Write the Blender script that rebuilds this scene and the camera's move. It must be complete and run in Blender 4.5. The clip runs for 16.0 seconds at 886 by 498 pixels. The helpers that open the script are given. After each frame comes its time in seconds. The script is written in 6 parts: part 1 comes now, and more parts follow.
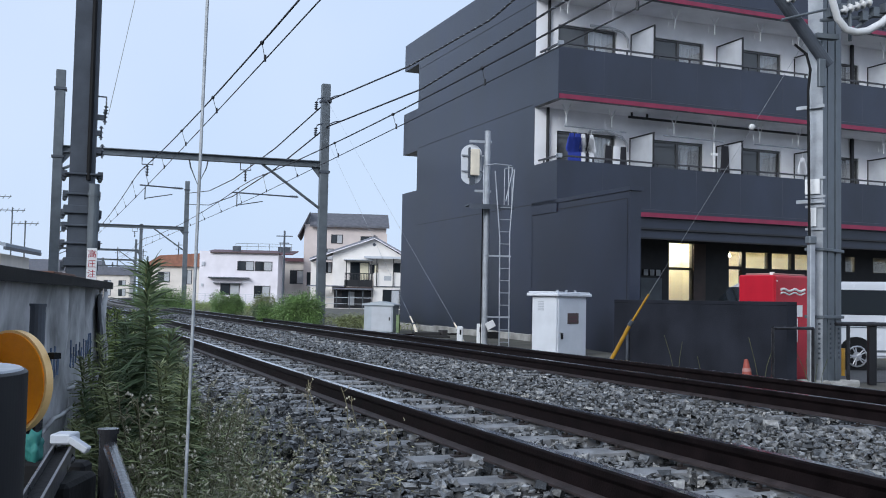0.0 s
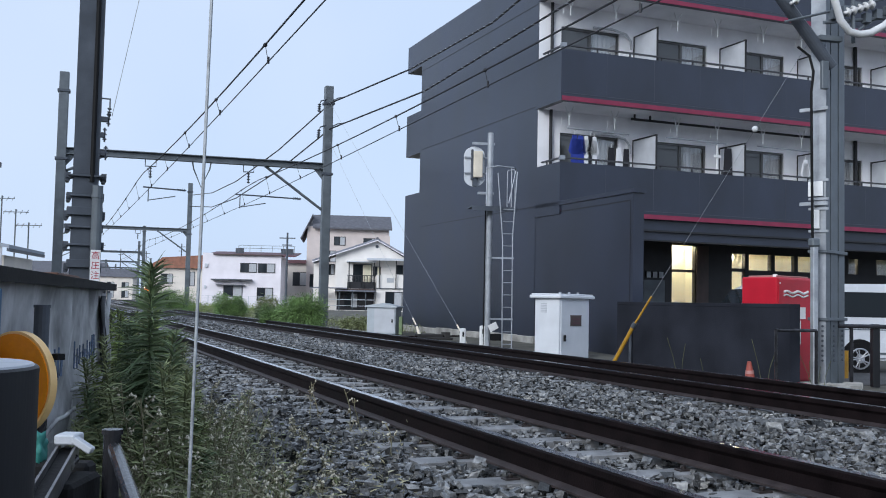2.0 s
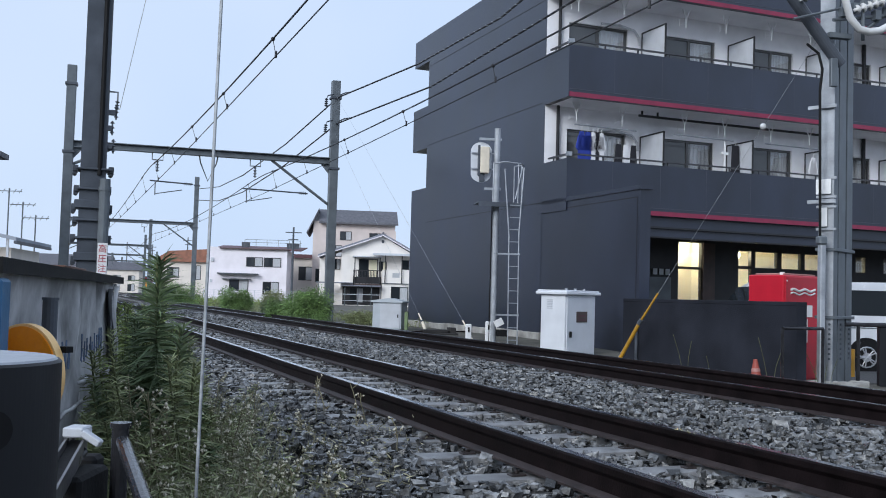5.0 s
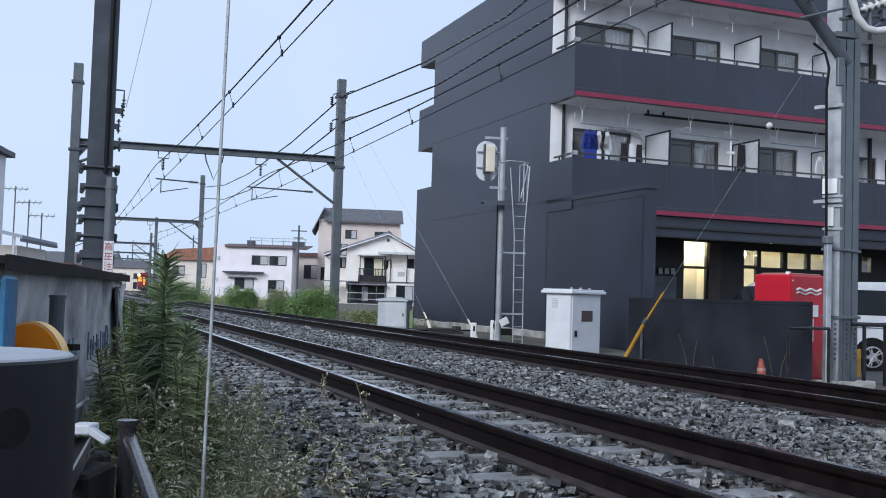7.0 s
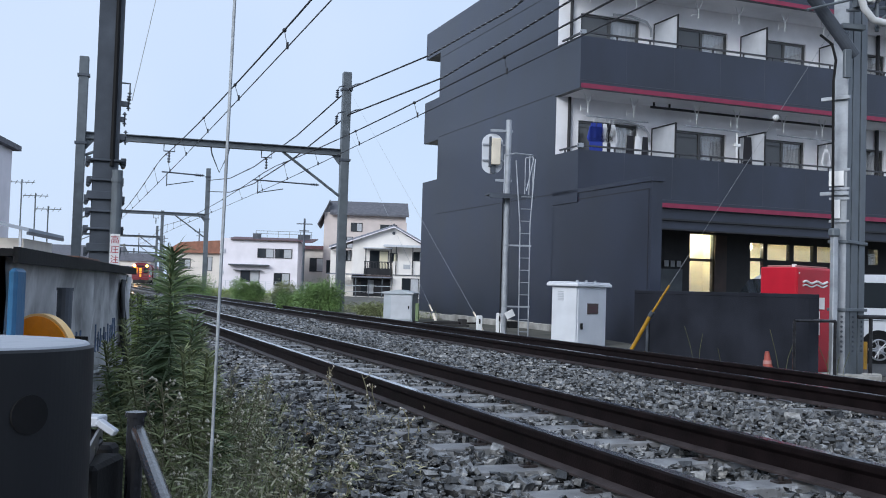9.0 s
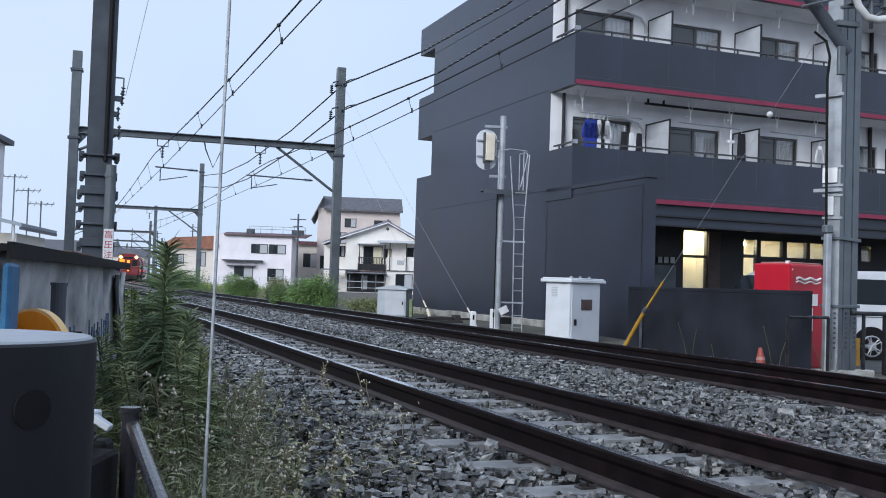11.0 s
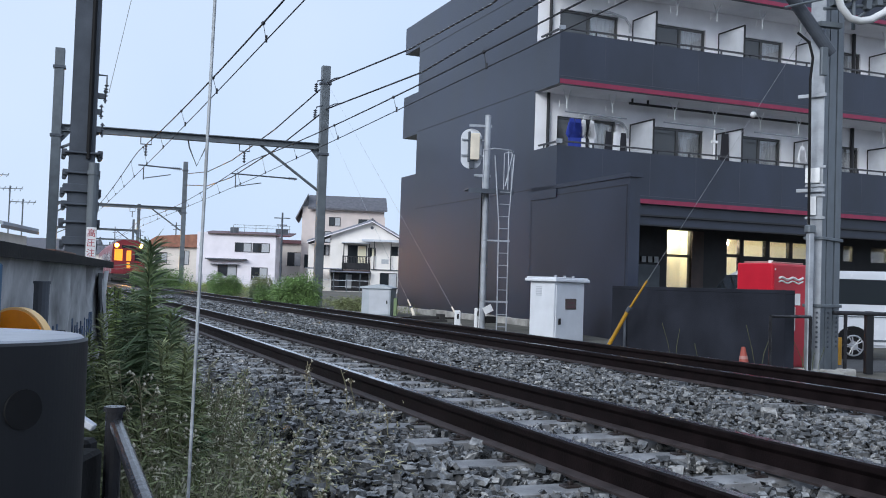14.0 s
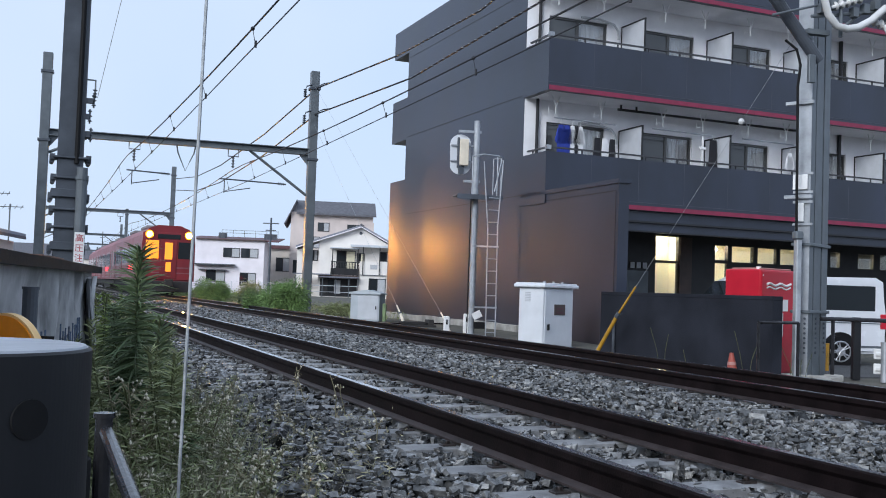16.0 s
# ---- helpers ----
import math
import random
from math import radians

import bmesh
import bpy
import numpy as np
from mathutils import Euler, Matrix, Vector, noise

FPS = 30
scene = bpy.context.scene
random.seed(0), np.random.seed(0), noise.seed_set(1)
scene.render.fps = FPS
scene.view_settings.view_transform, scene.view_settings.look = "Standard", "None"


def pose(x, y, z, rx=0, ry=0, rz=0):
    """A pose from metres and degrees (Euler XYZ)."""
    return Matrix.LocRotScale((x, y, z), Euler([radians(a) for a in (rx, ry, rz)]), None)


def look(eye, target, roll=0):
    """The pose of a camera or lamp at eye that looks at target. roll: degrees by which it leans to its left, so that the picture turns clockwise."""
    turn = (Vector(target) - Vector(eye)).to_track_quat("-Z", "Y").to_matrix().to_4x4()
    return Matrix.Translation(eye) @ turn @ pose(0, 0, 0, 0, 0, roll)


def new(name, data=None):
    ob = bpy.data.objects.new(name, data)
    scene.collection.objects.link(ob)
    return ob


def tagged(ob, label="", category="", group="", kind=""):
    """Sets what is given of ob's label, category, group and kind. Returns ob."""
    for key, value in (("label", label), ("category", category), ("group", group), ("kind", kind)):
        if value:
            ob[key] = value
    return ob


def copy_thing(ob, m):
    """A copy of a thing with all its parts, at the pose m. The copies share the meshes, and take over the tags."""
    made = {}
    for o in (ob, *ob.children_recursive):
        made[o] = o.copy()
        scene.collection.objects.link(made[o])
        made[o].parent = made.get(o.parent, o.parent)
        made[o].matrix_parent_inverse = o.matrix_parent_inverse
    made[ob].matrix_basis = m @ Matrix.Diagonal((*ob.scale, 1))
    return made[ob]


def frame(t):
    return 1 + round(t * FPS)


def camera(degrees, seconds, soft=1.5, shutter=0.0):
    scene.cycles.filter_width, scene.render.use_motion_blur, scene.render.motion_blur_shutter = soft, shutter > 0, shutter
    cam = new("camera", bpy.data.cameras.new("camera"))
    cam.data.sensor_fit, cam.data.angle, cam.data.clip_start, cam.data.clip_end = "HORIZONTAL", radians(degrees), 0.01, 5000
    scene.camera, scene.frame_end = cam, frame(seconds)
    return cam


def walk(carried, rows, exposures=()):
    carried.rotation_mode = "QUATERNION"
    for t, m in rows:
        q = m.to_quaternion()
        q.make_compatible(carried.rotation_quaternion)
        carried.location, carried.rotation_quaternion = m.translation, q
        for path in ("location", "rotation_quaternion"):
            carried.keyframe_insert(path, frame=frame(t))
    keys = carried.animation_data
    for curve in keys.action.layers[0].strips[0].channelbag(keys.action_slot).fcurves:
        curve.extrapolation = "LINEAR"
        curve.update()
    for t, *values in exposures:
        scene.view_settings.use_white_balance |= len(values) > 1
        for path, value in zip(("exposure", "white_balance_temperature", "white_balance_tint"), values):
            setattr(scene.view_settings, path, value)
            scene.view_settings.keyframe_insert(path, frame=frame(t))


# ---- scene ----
cam = camera(47.8, 16.0, soft=1.0)


def eye_pose(x, y, z, turn, tilt, lean):
    """Camera pose: turn to the left, tilt upwards, lean, in degrees."""
    return pose(x, y, z, 90 + tilt, 0, turn) @ pose(0, 0, 0, 0, 0, lean)


walk(cam, [
    (0.0, eye_pose(0.0003, 0.0001, 0.9462, -0.000, 2.943, 1.169)),
    (0.5, eye_pose(-0.0026, 0.0015, 0.9455, 0.005, 3.020, 1.160)),
    (1.0, eye_pose(-0.0041, -0.0029, 0.9460, 0.049, 3.074, 1.182)),
    (1.5, eye_pose(-0.0012, -0.0049, 0.9457, 0.112, 3.076, 1.182)),
    (2.0, eye_pose(-0.0010, -0.0046, 0.9440, 0.163, 3.058, 1.213)),
    (2.5, eye_pose(-0.0007, -0.0010, 0.9433, 0.199, 2.978, 1.241)),
    (3.0, eye_pose(0.0004, 0.0035, 0.9437, 0.235, 2.890, 1.314)),
    (3.5, eye_pose(-0.0032, 0.0050, 0.9441, 0.299, 2.830, 1.408)),
    (4.0, eye_pose(-0.0065, 0.0039, 0.9436, 0.353, 2.805, 1.499)),
    (6.5, eye_pose(-0.0148, 0.0036, 0.9442, 0.703, 2.760, 1.740)),
    (7.0, eye_pose(-0.0149, 0.0029, 0.9435, 0.784, 2.710, 1.766)),
    (7.5, eye_pose(-0.0146, 0.0030, 0.9435, 0.874, 2.648, 1.796)),
    (8.0, eye_pose(-0.0156, 0.0016, 0.9431, 0.968, 2.552, 1.787)),
    (8.5, eye_pose(-0.0181, -0.0013, 0.9427, 1.064, 2.420, 1.753)),
    (9.0, eye_pose(-0.0178, 0.0003, 0.9417, 1.088, 2.292, 1.740)),
    (11.5, eye_pose(-0.0255, 0.0039, 0.9404, 0.563, 2.040, 1.889)),
    (12.0, eye_pose(-0.0272, 0.0037, 0.9396, 0.391, 2.009, 1.924)),
    (12.5, eye_pose(-0.0272, 0.0019, 0.9412, 0.227, 1.976, 1.945)),
    (13.0, eye_pose(-0.0266, 0.0034, 0.9406, 0.082, 1.971, 1.957)),
    (13.5, eye_pose(-0.0260, 0.0065, 0.9409, -0.057, 1.986, 1.933)),
    (14.0, eye_pose(-0.0275, 0.0065, 0.9407, -0.172, 2.040, 1.927)),
    (14.5, eye_pose(-0.0299, 0.0040, 0.9413, -0.301, 2.120, 1.880)),
    (15.0, eye_pose(-0.0309, 0.0041, 0.9408, -0.440, 2.219, 1.883)),
    (15.5, eye_pose(-0.0310, 0.0031, 0.9400, -0.609, 2.318, 1.926)),
    (16.0, eye_pose(-0.0336, 0.0040, 0.9423, -0.801, 2.381, 1.995)),
], [(0.0, 0.03), (9.0, 0.04), (11.5, 0.08), (16.0, 0.08)])

# ---- world, light, exposure: an overcast evening, cool skylight ----
world = bpy.data.worlds.new("overcast_evening")
scene.world = world
world.use_nodes = True
wn, wl = world.node_tree.nodes, world.node_tree.links
sky = wn.new("ShaderNodeTexSky")
sky.sky_type, sky.sun_disc = "NISHITA", False
sky.sun_elevation, sky.sun_rotation = radians(27), radians(216)
sky.air_density, sky.dust_density, sky.ozone_density = 1.0, 2.0, 2.0
cloud_tc = wn.new("ShaderNodeTexCoord")
cloud = wn.new("ShaderNodeTexNoise")
cloud.inputs["Scale"].default_value, cloud.inputs["Detail"].default_value = 2.2, 3
ramp = wn.new("ShaderNodeValToRGB")
ramp.color_ramp.elements[0].position, ramp.color_ramp.elements[1].position = 0.35, 0.7
ramp.color_ramp.elements[0].color = (6.3, 7.9, 10.6, 1)
ramp.color_ramp.elements[1].color = (7.4, 8.7, 10.9, 1)
veil = wn.new("ShaderNodeMixRGB")
veil.inputs["Fac"].default_value = 0.86
wl.new(cloud_tc.outputs["Generated"], cloud.inputs["Vector"])
wl.new(cloud.outputs["Fac"], ramp.inputs["Fac"])
wl.new(sky.outputs["Color"], veil.inputs["Color1"])
wl.new(ramp.outputs["Color"], veil.inputs["Color2"])
wl.new(veil.outputs["Color"], wn["Background"].inputs["Color"])
wn["Background"].inputs["Strength"].default_value = 0.1
sun_data = bpy.data.lights.new("sun", "SUN")
sun_data.energy, sun_data.angle, sun_data.color = 2.5, radians(30), (0.91, 0.955, 1.0)
sun_ob = new("sun", sun_data)
sun_ob.matrix_world = look((-38, -50, 34), (0, 10, 0))


# ---- materials ----
def mat(name, col, rough=0.7, metal=0.0, var=0.25, scale=3.0, bump=0.2, fine=60.0, tint=None, island=0.0, each=0.0, stretch=(1, 1, 1), spec=0.5):
    m = bpy.data.materials.new(name)
    m.use_nodes = True
    n, l = m.node_tree.nodes, m.node_tree.links
    b = n["Principled BSDF"]
    b.inputs["Roughness"].default_value, b.inputs["Metallic"].default_value = rough, metal
    b.inputs["Specular IOR Level"].default_value = spec
    tc, mp = n.new("ShaderNodeTexCoord"), n.new("ShaderNodeMapping")
    mp.inputs["Scale"].default_value = stretch
    l.new(tc.outputs["Object"], mp.inputs["Vector"])
    big, small = n.new("ShaderNodeTexNoise"), n.new("ShaderNodeTexNoise")
    big.inputs["Scale"].default_value, big.inputs["Detail"].default_value = scale, 6
    small.inputs["Scale"].default_value, small.inputs["Detail"].default_value = fine, 3
    for t in (big, small):
        l.new(mp.outputs["Vector"], t.inputs["Vector"])
    mix = n.new("ShaderNodeMixRGB")
    dark = tuple(c * (1 - var) for c in col)
    light = tint or tuple(min(c * (1 + var), 1) for c in col)
    mix.inputs["Color1"].default_value, mix.inputs["Color2"].default_value = (*dark, 1), (*light, 1)
    r = n.new("ShaderNodeValToRGB")
    r.color_ramp.elements[0].position, r.color_ramp.elements[1].position = 0.32, 0.68
    l.new(big.outputs["Fac"], r.inputs["Fac"])
    l.new(r.outputs["Color"], mix.inputs["Fac"])
    out = mix.outputs["Color"]
    grain = n.new("ShaderNodeMapRange")
    grain.inputs["To Min"].default_value, grain.inputs["To Max"].default_value = 1 - var * 0.5, 1 + var * 0.5
    l.new(small.outputs["Fac"], grain.inputs["Value"])
    mul = n.new("ShaderNodeMixRGB")
    mul.blend_type, mul.inputs["Fac"].default_value = "MULTIPLY", 1.0
    l.new(out, mul.inputs["Color1"])
    l.new(grain.outputs["Result"], mul.inputs["Color2"])
    out = mul.outputs["Color"]
    if island or each:
        src = n.new("ShaderNodeNewGeometry").outputs["Random Per Island"] if island else n.new("ShaderNodeObjectInfo").outputs["Random"]
        k = island or each
        rr = n.new("ShaderNodeMapRange")
        rr.inputs["To Min"].default_value, rr.inputs["To Max"].default_value = 1 - k, 1 + k
        l.new(src, rr.inputs["Value"])
        m2 = n.new("ShaderNodeMixRGB")
        m2.blend_type, m2.inputs["Fac"].default_value = "MULTIPLY", 1.0
        l.new(out, m2.inputs["Color1"])
        l.new(rr.outputs["Result"], m2.inputs["Color2"])
        out = m2.outputs["Color"]
    l.new(out, b.inputs["Base Color"])
    ro = n.new("ShaderNodeMapRange")
    ro.inputs["To Min"].default_value, ro.inputs["To Max"].default_value = max(rough - 0.1, 0.02), min(rough + 0.1, 1)
    l.new(big.outputs["Fac"], ro.inputs["Value"])
    l.new(ro.outputs["Result"], b.inputs["Roughness"])
    if bump:
        bp = n.new("ShaderNodeBump")
        bp.inputs["Strength"].default_value, bp.inputs["Distance"].default_value = bump, 0.01
        l.new(small.outputs["Fac"], bp.inputs["Height"])
        l.new(bp.outputs["Normal"], b.inputs["Normal"])
    return m


def glow(name, col, strength):
    m = bpy.data.materials.new(name)
    m.use_nodes = True
    b = m.node_tree.nodes["Principled BSDF"]
    b.inputs["Base Color"].default_value = (*col, 1)
    b.inputs["Emission Color"].default_value = (*col, 1)
    b.inputs["Emission Strength"].default_value = strength
    return m


def glass(name, col=(0.02, 0.025, 0.03), rough=0.05):
    m = bpy.data.materials.new(name)
    m.use_nodes = True
    b = m.node_tree.nodes["Principled BSDF"]
    b.inputs["Base Color"].default_value = (*col, 1)
    b.inputs["Roughness"].default_value = rough
    b.inputs["Specular IOR Level"].default_value = 0.6
    return m


def clear_glass(name):
    m = bpy.data.materials.new(name)
    m.use_nodes = True
    n, l = m.node_tree.nodes, m.node_tree.links
    tr, gl, mx = n.new("ShaderNodeBsdfTransparent"), n.new("ShaderNodeBsdfGlossy"), n.new("ShaderNodeMixShader")
    gl.inputs["Roughness"].default_value = 0.03
    mx.inputs["Fac"].default_value = 0.08
    l.new(tr.outputs[0], mx.inputs[1])
    l.new(gl.outputs[0], mx.inputs[2])
    l.new(mx.outputs[0], n["Material Output"].inputs["Surface"])
    return m


M_soil = mat("soil", (0.09, 0.085, 0.07), 0.95, var=0.4, scale=1.2, bump=0.6, fine=25)
# near black: the shade between the stones is put into the bed colour
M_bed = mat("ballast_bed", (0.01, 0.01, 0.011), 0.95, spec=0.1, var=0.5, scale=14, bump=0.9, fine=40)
M_stone = mat("crushed_stone", (0.118, 0.119, 0.12), 0.25, var=0.6, scale=22, bump=0.4, fine=90, island=0.96, spec=0.55)
M_sleeper = mat("sleeper_concrete", (0.2, 0.2, 0.205), 0.5, var=0.35, scale=7, bump=0.3, fine=90, each=0.15)
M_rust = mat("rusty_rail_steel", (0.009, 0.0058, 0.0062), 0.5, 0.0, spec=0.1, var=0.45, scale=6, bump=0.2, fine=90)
# rust made lighter to paint in the highlight along the rail foot
M_foot = mat("rail_foot_highlight", (0.036, 0.027, 0.027), 0.5, 0.0, var=0.4, scale=8, bump=0.2)
M_polish = mat("polished_rail_top", (0.6, 0.61, 0.64), 0.2, 1.0, var=0.2, scale=4, bump=0.03, stretch=(1, 1, 1))
M_clip = mat("rail_clip_rust", (0.05, 0.04, 0.038), 0.3, 0.5, var=0.4, scale=20)
M_dark_wall = mat("dark_slate_render", (0.0185, 0.0235, 0.041), 0.34, spec=0.6, var=0.38, scale=0.55, bump=0.25, fine=55, stretch=(1, 1, 0.5))
M_white_wall = mat("white_render", (0.86, 0.85, 0.87), 0.8, var=0.07, scale=1.5, bump=0.1)
M_red_stripe = mat("crimson_stripe", (0.22, 0.02, 0.055), 0.5, var=0.15)
M_wall_low = mat("dark_boundary_render", (0.02, 0.022, 0.03), 0.75, spec=0.15, var=0.35, scale=1.2, bump=0.3, fine=40)
M_joint = mat("panel_joint_sealant", (0.062, 0.068, 0.088), 0.6)
M_concrete = mat("weathered_concrete", (0.33, 0.32, 0.3), 0.9, var=0.35, scale=2.5, bump=0.4, fine=50)
M_frame = mat("dark_window_frame", (0.03, 0.03, 0.033), 0.45, 0.4, var=0.15)
M_door_frame = mat("grey_bronze_door_frame", (0.1, 0.1, 0.1), 0.45, 0.3, var=0.15)
M_pane = glass("window_glass")
M_pane_grey = glass("grey_window_glass", (0.075, 0.08, 0.085), 0.08)
M_curtain = mat("pale_curtain", (0.42, 0.43, 0.45), 0.9, var=0.2, scale=8, stretch=(6, 6, 0.4))
M_clear = clear_glass("clear_pane")
M_screen = mat("grey_partition_board", (0.5, 0.52, 0.56), 0.6, var=0.08)
M_rail_bar = mat("bronze_handrail", (0.07, 0.07, 0.075), 0.4, 0.6, var=0.15)
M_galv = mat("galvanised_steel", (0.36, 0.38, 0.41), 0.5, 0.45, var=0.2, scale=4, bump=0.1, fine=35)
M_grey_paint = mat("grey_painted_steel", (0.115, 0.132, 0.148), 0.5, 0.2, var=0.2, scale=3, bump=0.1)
M_dark_steel = mat("dark_painted_steel", (0.07, 0.08, 0.098), 0.5, 0.2, var=0.25, scale=3, bump=0.1)
M_wire = mat("dark_wire", (0.03, 0.03, 0.035), 0.6, 0.3, var=0.2)
M_rope = mat("pale_stay_wire", (0.34, 0.36, 0.38), 0.6, 0.3, var=0.3, scale=20)
M_insul = mat("porcelain", (0.6, 0.6, 0.6), 0.25, var=0.1)
M_white_box = mat("white_enamel", (0.66, 0.68, 0.72), 0.5, var=0.08, scale=2, bump=0.05)
M_grey_box = mat("pale_grey_enamel", (0.42, 0.46, 0.5), 0.5, var=0.1)
M_brown = mat("brown_plate", (0.07, 0.045, 0.04), 0.5)
M_yellow = mat("yellow_plastic", (0.42, 0.22, 0.02), 0.5, var=0.2, scale=5)
M_ivory = mat("ivory_plastic", (0.7, 0.62, 0.5), 0.5, var=0.15)
M_red = mat("red_enamel", (0.5, 0.012, 0.03), 0.35, var=0.08, bump=0.02)
M_white = mat("white_paint", (0.78, 0.78, 0.78), 0.5, var=0.06)
M_screen_pink = mat("faded_cone_band", (0.4, 0.2, 0.18), 0.6)
M_cone = mat("faded_orange_cone", (0.34, 0.07, 0.05), 0.6, var=0.2)
M_black = mat("black_rubber", (0.009, 0.009, 0.01), 0.7, spec=0.2, var=0.2)
M_asphalt = mat("asphalt", (0.06, 0.06, 0.062), 0.9, var=0.25, scale=2, bump=0.5, fine=120)
M_van = mat("white_car_paint", (0.66, 0.68, 0.72), 0.25, var=0.03, bump=0)
M_alloy = mat("alloy_rim", (0.5, 0.5, 0.52), 0.3, 0.8, var=0.1)
M_leaf = mat("weed_leaf", (0.21, 0.235, 0.11), 0.6, var=0.3, scale=5, bump=0, island=0.45)
M_leaf_dark = mat("dark_weed_leaf", (0.11, 0.155, 0.075), 0.6, var=0.3, scale=5, bump=0, island=0.4)
M_leaf_bright = mat("bright_leaf", (0.2, 0.26, 0.07), 0.6, var=0.3, scale=5, bump=0, island=0.45)
M_bush = mat("bush_leaf", (0.16, 0.26, 0.085), 0.6, var=0.35, scale=2, bump=0, island=0.5)
M_dry = mat("dry_grass", (0.3, 0.29, 0.2), 0.8, var=0.3, scale=5, bump=0, island=0.4)
M_leaf_grey = mat("greyish_weed_leaf", (0.26, 0.24, 0.15), 0.65, var=0.3, scale=5, bump=0, island=0.5)
M_dry_leaf = mat("dry_brown_leaf", (0.2, 0.16, 0.1), 0.8, var=0.3, scale=5, bump=0, island=0.4)
M_seed = mat("pale_seed_head", (0.6, 0.55, 0.44), 0.8, var=0.25, scale=20, bump=0)
M_stem_pale = mat("pale_weed_stem", (0.22, 0.2, 0.12), 0.7, var=0.3)
M_stem = mat("weed_stem", (0.09, 0.1, 0.04), 0.7, var=0.3)
M_sheet = mat("grey_weathered_sheet", (0.4, 0.4, 0.41), 0.65, var=0.6, scale=3.2, bump=0.35, fine=22, stretch=(1, 1, 0.7))
# darker, strongly mottled version of the sheeting
M_sheet_dark = mat("dark_mottled_sheet", (0.09, 0.095, 0.105), 0.7, var=0.6, scale=4, bump=0.4, fine=20)
M_rusty_iron = mat("rusty_roof_iron", (0.1, 0.05, 0.035), 0.8, var=0.5, scale=6, bump=0.4, fine=30)
M_blue = mat("blue_tarpaulin", (0.03, 0.13, 0.26), 0.5, var=0.25, scale=6, bump=0.3, fine=30)
M_galv_dark = mat("worn_dark_galvanised", (0.16, 0.16, 0.17), 0.3, 0.6, var=0.4, scale=12)
M_blackpipe = mat("worn_black_pipe", (0.028, 0.028, 0.032), 0.2, 0.3, var=0.4, scale=10)
M_bollard = mat("dark_grey_bollard", (0.012, 0.013, 0.016), 0.5, 0.0, spec=0.3, var=0.05, scale=8, bump=0.03)
# pale colour paints the highlight on the bollard's dark top
M_bollard_cap = mat("bollard_top_highlight", (0.3, 0.32, 0.36), 0.4, 0.1, var=0.1)
M_scrawl = mat("faded_blue_ink", (0.1, 0.14, 0.22), 0.8, var=0.4, scale=20)
M_teal = mat("teal_glove", (0.02, 0.16, 0.14), 0.7, var=0.2)
M_reflector = mat("orange_reflector", (1.0, 0.3, 0.0), 0.45, 0.0, var=0.06, scale=30)
M_reflector_rim = mat("yellow_rim", (0.95, 0.6, 0.25), 0.4, var=0.1)
M_house_white = mat("house_white", (0.76, 0.72, 0.76), 0.85, var=0.07, scale=0.8)
M_house_cream_white = mat("house_cream_white", (0.78, 0.74, 0.7), 0.85, var=0.07, scale=0.8)
M_tile_blue = mat("blue_grey_roof_tile", (0.2, 0.21, 0.25), 0.55, var=0.25, scale=2, bump=0.4, fine=10)
M_house_cream = mat("house_cream", (0.7, 0.64, 0.58), 0.85, var=0.08, scale=0.8)
M_house_beige = mat("house_beige", (0.6, 0.52, 0.49), 0.85, var=0.08, scale=0.8)
M_tile = mat("grey_roof_tile", (0.1, 0.1, 0.115), 0.7, var=0.3, scale=3, bump=0.4, fine=12)
M_tile_red = mat("orange_roof_tile", (0.26, 0.11, 0.07), 0.7, var=0.25, scale=2)
M_maroon = mat("maroon_fascia", (0.1, 0.04, 0.05), 0.6, var=0.15)
# haze put into the farthest house walls' colour; also greys one canopy roof
M_haze = mat("haze_grey", (0.3, 0.33, 0.38), 0.9, var=0.15, scale=0.2)
M_train_red = mat("crimson_train_paint", (0.2, 0.022, 0.03), 0.4, var=0.12, scale=1)
M_train_grey = mat("train_side_grey", (0.22, 0.1, 0.115), 0.3, 0.2, var=0.12, scale=1)
M_train_under = mat("train_underframe", (0.03, 0.028, 0.028), 0.8, var=0.3)
M_train_lamp = glow("headlight_amber", (1.0, 0.42, 0.07), 2800.0)
# weak amber emission imitating the glare halo round each headlight
M_lamp_halo = glow("amber_glare_halo", (1.0, 0.3, 0.015), 1.6)
M_train_roof = mat("train_roof_grey", (0.2, 0.19, 0.2), 0.5, var=0.2, scale=1)
# emission imitates amber headlight glare on the cab front; no lamp there
M_train_window_lit = glow("amber_front_glare", (1.0, 0.34, 0.03), 0.8)
M_train_led = glow("red_led_sign", (1.0, 0.03, 0.05), 3.0)
M_room = mat("cream_room_and_lit_pane", (0.8, 0.74, 0.55), 0.8, var=0.05)
M_tube = glow("ceiling_tube_light", (1.0, 0.9, 0.62), 110.0)
M_text_red = mat("red_sign_paint", (0.45, 0.02, 0.04), 0.5)
M_blue_cloth = mat("blue_cloth", (0.02, 0.04, 0.26), 0.9, var=0.2)
M_dark_cloth = mat("black_cloth", (0.015, 0.015, 0.02), 0.9, var=0.2)
M_white_cloth = mat("white_cloth", (0.7, 0.7, 0.72), 0.9, var=0.08)


